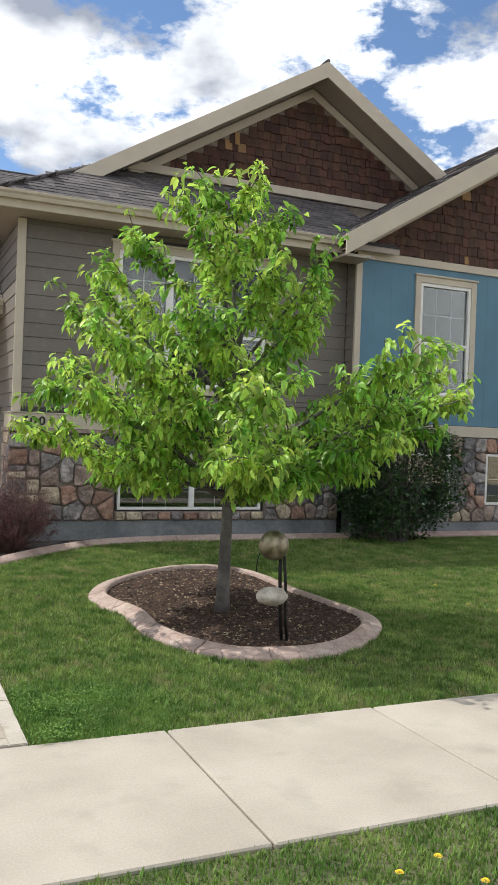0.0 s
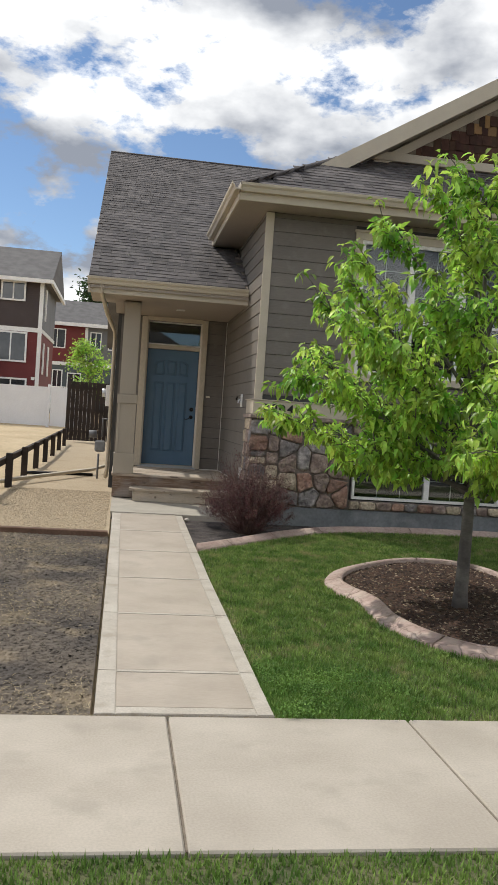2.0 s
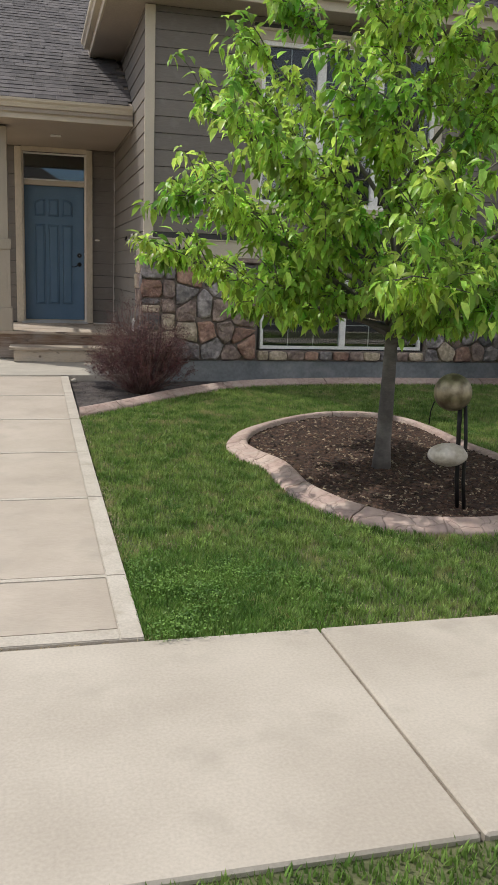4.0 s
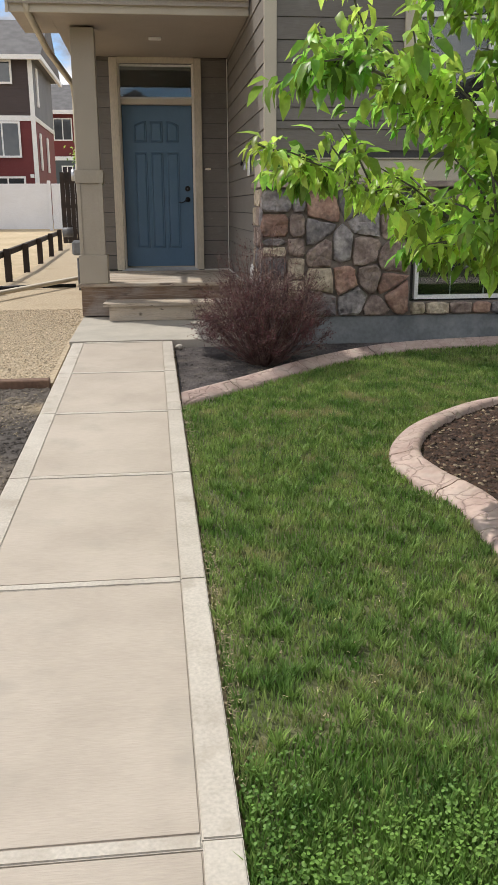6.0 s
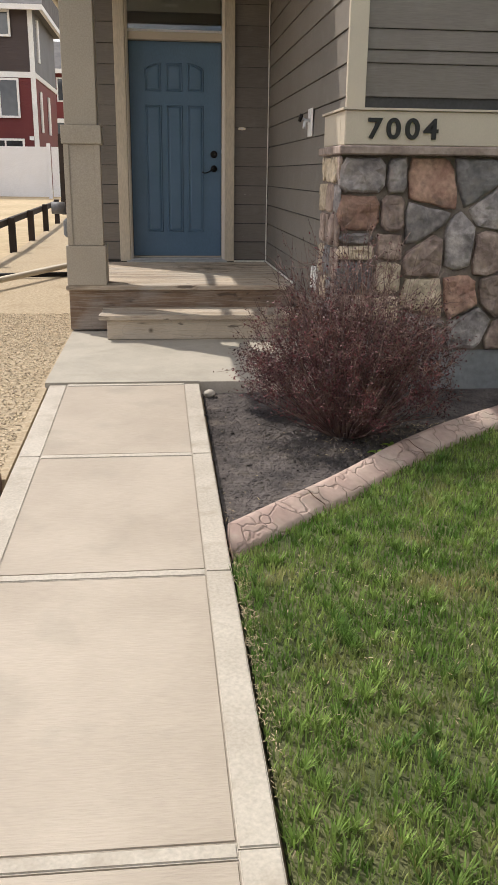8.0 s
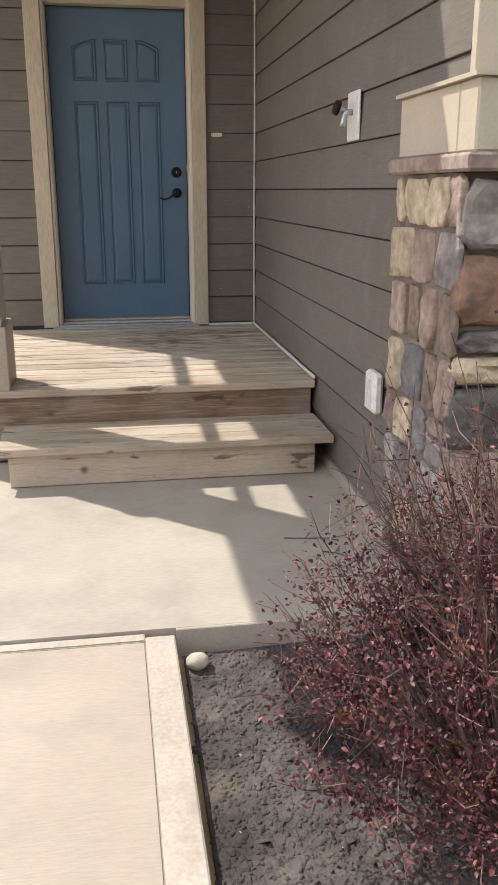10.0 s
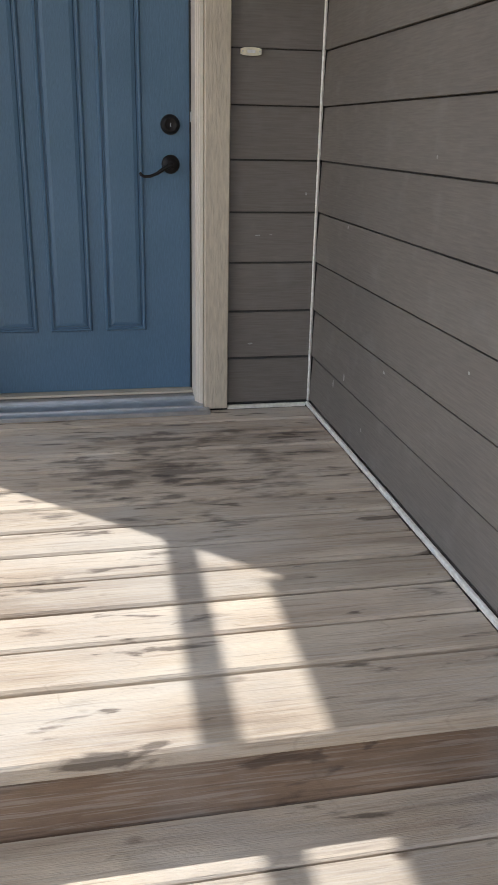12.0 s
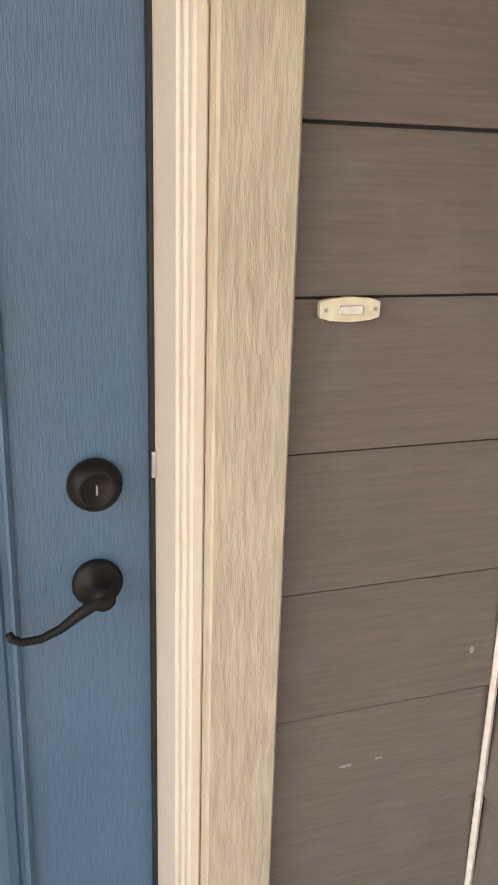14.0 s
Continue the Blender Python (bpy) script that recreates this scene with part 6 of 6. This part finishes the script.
def car(at, label):
    th = thing("parked_car", label, "car", at)
    x, y, z = at
    prof = [(-2.2, 0.35), (-2.25, 0.7), (-2.1, 0.85), (-1.2, 0.98), (-0.6, 1.42), (0.9, 1.45), (1.6, 1.0), (2.15, 0.9), (2.25, 0.6), (2.2, 0.35)]
    prism("body", [(y + p[0], z + p[1]) for p in prof], "x", x - 0.85, x + 0.85, CARW, th, bevel=0.04)
    box("windscreen", x - 0.7, x + 0.7, y - 1.12, y - 1.0, z + 1.0, z + 1.3, mat_pane, th)
    for sx in (-1, 1):
        for sy in (-1.4, 1.4):
            tube("wheel", [(x + sx * 0.84, y + sy, z + 0.33), (x + sx * 0.64, y + sy, z + 0.33)], 0.33, NUM, th, 16)


car((-6.3, 66, g(66) - 0.09), "white parked car before the distant townhouses")
car((-3.9, 66, g(66) - 0.09), "white parked car beside another before the townhouses")


def far_tree(name, c, R, H, n, seed, leaf, label, sz=(0.3, 0.2)):
    r = np.random.default_rng(seed)
    th = thing(name, label, "tree", c)
    bm = bmesh.new()
    add_tube(bm, [c, (c[0] + .05, c[1], c[2] + H * 0.5), (c[0], c[1], c[2] + H * 0.85)], [0.09 * R, 0.06 * R, 0.02 * R], 8)
    cl = []
    for k in range(22):
        a, h = r.uniform(0, math.tau), r.uniform(0.35, 1.0)
        rr = R * math.sin(math.pi * (h * 0.85)) ** 0.7 * r.uniform(0.4, 1)
        p = (c[0] + rr * math.cos(a), c[1] + rr * math.sin(a), c[2] + H * h)
        add_tube(bm, [(c[0], c[1], c[2] + H * h * 0.7), p], [0.03 * R, 0.01 * R], 5, False)
        cl.append(p)
    part("trunk", bm, BARK, th)
    C = np.array(cl)[r.integers(0, len(cl), n)]
    P = C + r.normal(0, R * 0.2, (n, 3))
    V, T = leaf_shape(*sz, 0.2)
    scatter("crown", V, T, turns(r, n, 0.7), P, leaf, th, "", kind="stuff")


far_tree("young_tree", (-2.6, 62, g(62) - 0.09), 1.5, 5.2, 2500, 2, LEAF, "young pale green street tree before the townhouses", (0.22, 0.13))
far_tree("tall_tree", (-3.6, 98, g(90) - 0.09), 3.5, 14.5, 4000, 3, DLEAF, "tall dark green tree behind the townhouse roof", (0.5, 0.3))

# houses across the street, behind the camera, for what the glass mirrors
for i, x in enumerate((-16, 0, 16)):
    oh = thing("house_across", "plain tan house across the street", "house", (x, -26, -0.16))
    box("wall", x - 5, x + 5, -30, -22, -0.16, 4.2, BROWN, oh)
    prism("roof", [(x - 5.6, 4.2), (x + 5.6, 4.2), (x, 7.2)], "y", -30.5, -21.5, FROOF, oh)

# ---- grass, mulch, gravel ----
BV = [(-1, 0, 0), (1, 0, 0), (0.75, 0.25, 0.55), (-0.75, 0.25, 0.55), (0, 0.6, 1.0)]
BT = [(0, 1, 2), (0, 2, 3), (3, 2, 4)]


def grass(name, n, box_, poly, hole, hmin, hmax, width, material, seed, label, dens=None):
    r = np.random.default_rng(seed)
    x, y = r.uniform(box_[0], box_[1], n * 3), r.uniform(box_[2], box_[3], n * 3)
    k = inside(x, y, poly) if poly else np.ones(len(x), bool)
    if hole:
        k &= ~inside(x, y, hole)
    if dens:
        k &= r.uniform(0, 1, len(x)) < dens(x, y)
    x, y = x[k][:n], y[k][:n]
    m = len(x)
    z = np.array([g(v) for v in y]) - 0.028
    a = r.uniform(0, math.tau, m)
    h = r.uniform(hmin, hmax, m)
    w = r.uniform(0.6, 1.2, m) * width
    lean = r.uniform(0.1, 1.1, m) * h
    c, s = np.cos(a), np.sin(a)
    rot = np.zeros((m, 3, 3))
    rot[:, 0, 0], rot[:, 1, 0] = c * w, s * w
    rot[:, 0, 1], rot[:, 1, 1] = -s * lean, c * lean
    rot[:, 2, 2] = h
    scatter(name, BV, BT, rot, np.stack([x, y, z], 1), material, None, label, "grass", "stuff")


near = lambda x, y: np.clip(1.35 - 0.09 * np.hypot(x - 1, y - 4), 0.15, 1)
grass("lawn_grass", 330000, (0.76, 10, 3.06, 9.6), [(0.78, 3.08), (14, 3.08)] + EDGE[::-1], BED, 0.02, 0.04, 0.0031, BLADE, 1, "mown front lawn, green with dry straw patches", near)
patch = lambda x, y: np.clip(1.2 - 1.35 * np.hypot((x - 1.05) / 0.75, (y - 3.45) / 0.85), 0, 1)
grass("lush_grass", 26000, (0.775, 2.2, 3.06, 4.9), None, None, 0.02, 0.042, 0.0036, CLOVER, 5, "taller lush green grass in the lawn's corner", patch)
grass("boulevard_grass", 150000, (-3, 6, -0.6, 1.765), None, None, 0.022, 0.042, 0.0045, TUFT, 2, "green grass strip along the pavement")


def chips(name, n, poly, dz, size, material, seed, label, cat):
    r = np.random.default_rng(seed)
    xs_, ys_ = [p[0] for p in poly], [p[1] for p in poly]
    x, y = r.uniform(min(xs_), max(xs_), n * 2), r.uniform(min(ys_), max(ys_), n * 2)
    k = inside(x, y, poly)
    x, y = x[k][:n], y[k][:n]
    m = len(x)
    V = [(-.5, -.5, 0), (.5, -.4, 0), (.45, .5, .1), (-.5, .45, 0), (-.4, -.4, .3), (.4, -.3, .35), (.35, .4, .4), (-.4, .35, .3)]
    T = [(4, 5, 6), (4, 6, 7), (0, 1, 5), (0, 5, 4), (1, 2, 6), (1, 6, 5), (2, 3, 7), (2, 7, 6), (3, 0, 4), (3, 4, 7)]
    rot = turns(r, m, 0.35)
    sc_ = np.stack([r.uniform(0.4, 0.9, m), r.uniform(0.6, 1.8, m), r.uniform(0.5, 1.1, m)], 1) * size * r.uniform(0.5, 1.2, (m, 1))
    rot = rot * sc_[:, None, :]
    P = np.stack([x, y, np.array([g(v) for v in y]) + dz], 1)
    scatter(name, V, T, rot, P, material, None, label, cat, "stuff")


INBED = [(x * 0.9 + 2.95 * 0.1, y * 0.9 + 5.9 * 0.1) for x, y in BED]
chips("mulch_chips", 16000, INBED, 0.0, 0.03, CHIP, 3, "loose dark bark mulch chips", "mulch")
chips("pale_mulch_chips", 1300, INBED, 0.006, 0.022, PALECHIP, 4, "scattered pale bark chips", "mulch")
chips("gravel_stones", 22000, [(-1.78, 8.6), (-0.2, 8.6), (-0.2, 13), (-1.8, 13)], -0.018, 0.012, STONEG, 6, "loose tan pea gravel", "gravel")
chips("soil_clods", 22000, [(-2.6, 3.12), (-0.17, 3.12), (-0.17, 8.44), (-2.6, 8.44)], -0.034, 0.03, LOT, 7, "dark soil clods", "soil")
chips("bed_lumps", 2600, [(0.79, 7.85), (1.6, 8.7), (3.2, 9.65), (6, 9.8), (6, 10.05), (0.8, 10.05)], -0.066, 0.032, SOIL, 18, "larger soil lumps in the shrub bed", "soil")
chips("bed_clods", 40000, [(0.79, 7.85), (1.6, 8.7), (3.2, 9.65), (6, 9.8), (6, 10.05), (0.8, 10.05)], -0.062, 0.0145, SOIL, 8, "dry soil clods in the shrub bed", "soil")
chips("bed_litter", 160, [(0.79, 7.95), (1.6, 8.95), (3.2, 9.65), (6, 9.8), (6, 10.05), (0.8, 10.05)], -0.061, 0.011, PALECHIP, 9, "dry plant litter on the shrub bed", "soil")

cr = np.random.default_rng(77)
cx_, cy_ = cr.uniform(0.79, 2.4, 60000), cr.uniform(3.04, 5.0, 60000)
ck = cr.uniform(0, 1, 60000) < patch(cx_, cy_)
ck &= np.sin(cx_ * 9 + 2 * np.sin(cy_ * 7)) + np.sin(cy_ * 8 + cx_ * 3) + cr.normal(0, 0.8, 60000) > 0.5
cx_, cy_ = cx_[ck][:9000], cy_[ck][:9000]
CV, CT = leaf_shape(0.0105, 0.01, 0.1)
scatter("clover", CV, CT, turns(cr, len(cx_), 0.45), np.stack([cx_, cy_, cr.uniform(0.005, 0.045, len(cx_))], 1), CLOVER, None, "lush green clover in the lawn's corner", "clover", "stuff")
STRAW = mat("dry_straw", (0.24, 0.19, 0.11), (0.42, 0.34, 0.21), 10, 0.8, 0, vary=0.45, island=True)


def straw(name, n, poly, dz, seed, label, length=0.05):
    r = np.random.default_rng(seed)
    xs_, ys_ = [p[0] for p in poly], [p[1] for p in poly]
    x, y = r.uniform(min(xs_), max(xs_), n * 4), r.uniform(min(ys_), max(ys_), n * 4)
    keep = inside(x, y, poly) & (np.sin(x * 3.1 + 1.3 * np.sin(y * 2.3)) + np.sin(y * 2.7 + x) + r.normal(0, 0.7, len(x)) > 0.2)
    x, y = x[keep][:n], y[keep][:n]
    m = len(x)
    V = [(-1, 0, 0), (1, 0, 0), (0.8, 0.5, 0.12), (-0.8, 0.5, 0.12), (0, 1, 0.02)]
    rot = turns(r, m, 0.22) * np.stack([np.full(m, 0.0016), r.uniform(0.4, 1.3, m) * length, r.uniform(0.4, 1.3, m) * length], 1)[:, None, :]
    scatter(name, V, BT, rot, np.stack([x, y, np.array([g(v) for v in y]) + dz], 1), STRAW, None, label, "straw", "stuff")


straw("straw", 17000, [(-3.4, 3.12), (-0.17, 3.12), (-0.17, 8.44), (-3.4, 8.44)], -0.022, 31, "loose dry straw on the bare soil")
straw("bed_straw", 4200, [(0.79, 7.95), (1.6, 8.75), (3.2, 9.5), (6, 9.7), (6, 9.85), (1.5, 9.3), (0.8, 8.7)], -0.05, 32, "dry grass litter on the shrub bed", 0.035)
straw("edge_straw", 900, [(0.776, 3.2), (0.83, 3.2), (0.83, 7.8), (0.776, 7.8)], -0.01, 33, "dry clippings along the path edge", 0.022)
straw("lawn_thatch", 5000, [(0.8, 3.1), (6, 3.1), (6, 9.4), (3.4, 9.4), (0.8, 7.7)], -0.012, 34, "dry thatch blades in the lawn", 0.02)
straw("pavement_edge_straw", 1500, [(-3, 3.075), (6, 3.075), (6, 3.12), (-3, 3.12)], -0.01, 35, "dry clippings along the pavement edge", 0.022)


def tufts(name, n, per, seed, label, height, keep):
    """Coarser clumps that stand out of the mown grass."""
    r = np.random.default_rng(seed)
    x, y = r.uniform(0.79, 7, n * 4), r.uniform(3.12, 9.4, n * 4)
    k = inside(x, y, [(0.78, 3.08), (14, 3.08)] + EDGE[::-1]) & ~inside(x, y, BED) & (r.uniform(0, 1, n * 4) < keep(x, y))
    x, y = np.repeat(x[k][:n], per), np.repeat(y[k][:n], per)
    m = len(x)
    a, h = r.uniform(0, math.tau, m), r.uniform(0.5, 1.2, m) * height
    c, s = np.cos(a), np.sin(a)
    d = r.uniform(0, 0.02, m)
    rot = np.zeros((m, 3, 3))
    w, lean = r.uniform(0.0016, 0.0034, m), r.uniform(0.5, 1.5, m) * height
    rot[:, 0, 0], rot[:, 1, 0] = c * w, s * w
    rot[:, 0, 1], rot[:, 1, 1] = -s * lean, c * lean
    rot[:, 2, 2] = h
    scatter(name, BV, BT, rot, np.stack([x - s * d, y + c * d, np.array([g(v) for v in y]) - 0.025], 1), TUFT, None, label, "grass", "stuff")


tufts("grass_tufts", 2600, 26, 41, "coarse dark green tufts in the mown lawn", 0.04, lambda x, y: np.clip(1.1 - 0.14 * np.hypot(x - 1, y - 3.5), 0.1, 1))
tufts("edge_tufts", 500, 20, 42, "ragged grass along the path edge", 0.045, lambda x, y: (x < 0.83) * 1.0)

for i, (x, y) in enumerate(((1.75, 1.35), (1.95, 1.4), (2.0, 1.2), (5.4, 6.1), (5.1, 5.2), (5.2, 4.9))):
    d = thing("dandelion", "small yellow dandelion flower in the grass", "flower", (x, y, g(y)), "dandelions")
    tube("stalk", [(x, y, g(y) - 0.03), (x + 0.004, y, g(y) + 0.045)], 0.0015, CLOVER, d, 5)
    bm = bmesh.new()
    for ring in range(3):
        for k in range(12):
            a = k * math.tau / 12 + ring
            R, h = 0.016 - ring * 0.004, 0.045 + ring * 0.003
            v = [bm.verts.new((x + 0.004 + q * math.cos(a + e), y + q * math.sin(a + e), g(y) + h + (0.004 if q > 0.004 else 0))) for q, e in ((0.002, 0), (R, -0.2), (R, 0.2))]
            bm.faces.new(v)
    part("flower_head", bm, YEL, d)
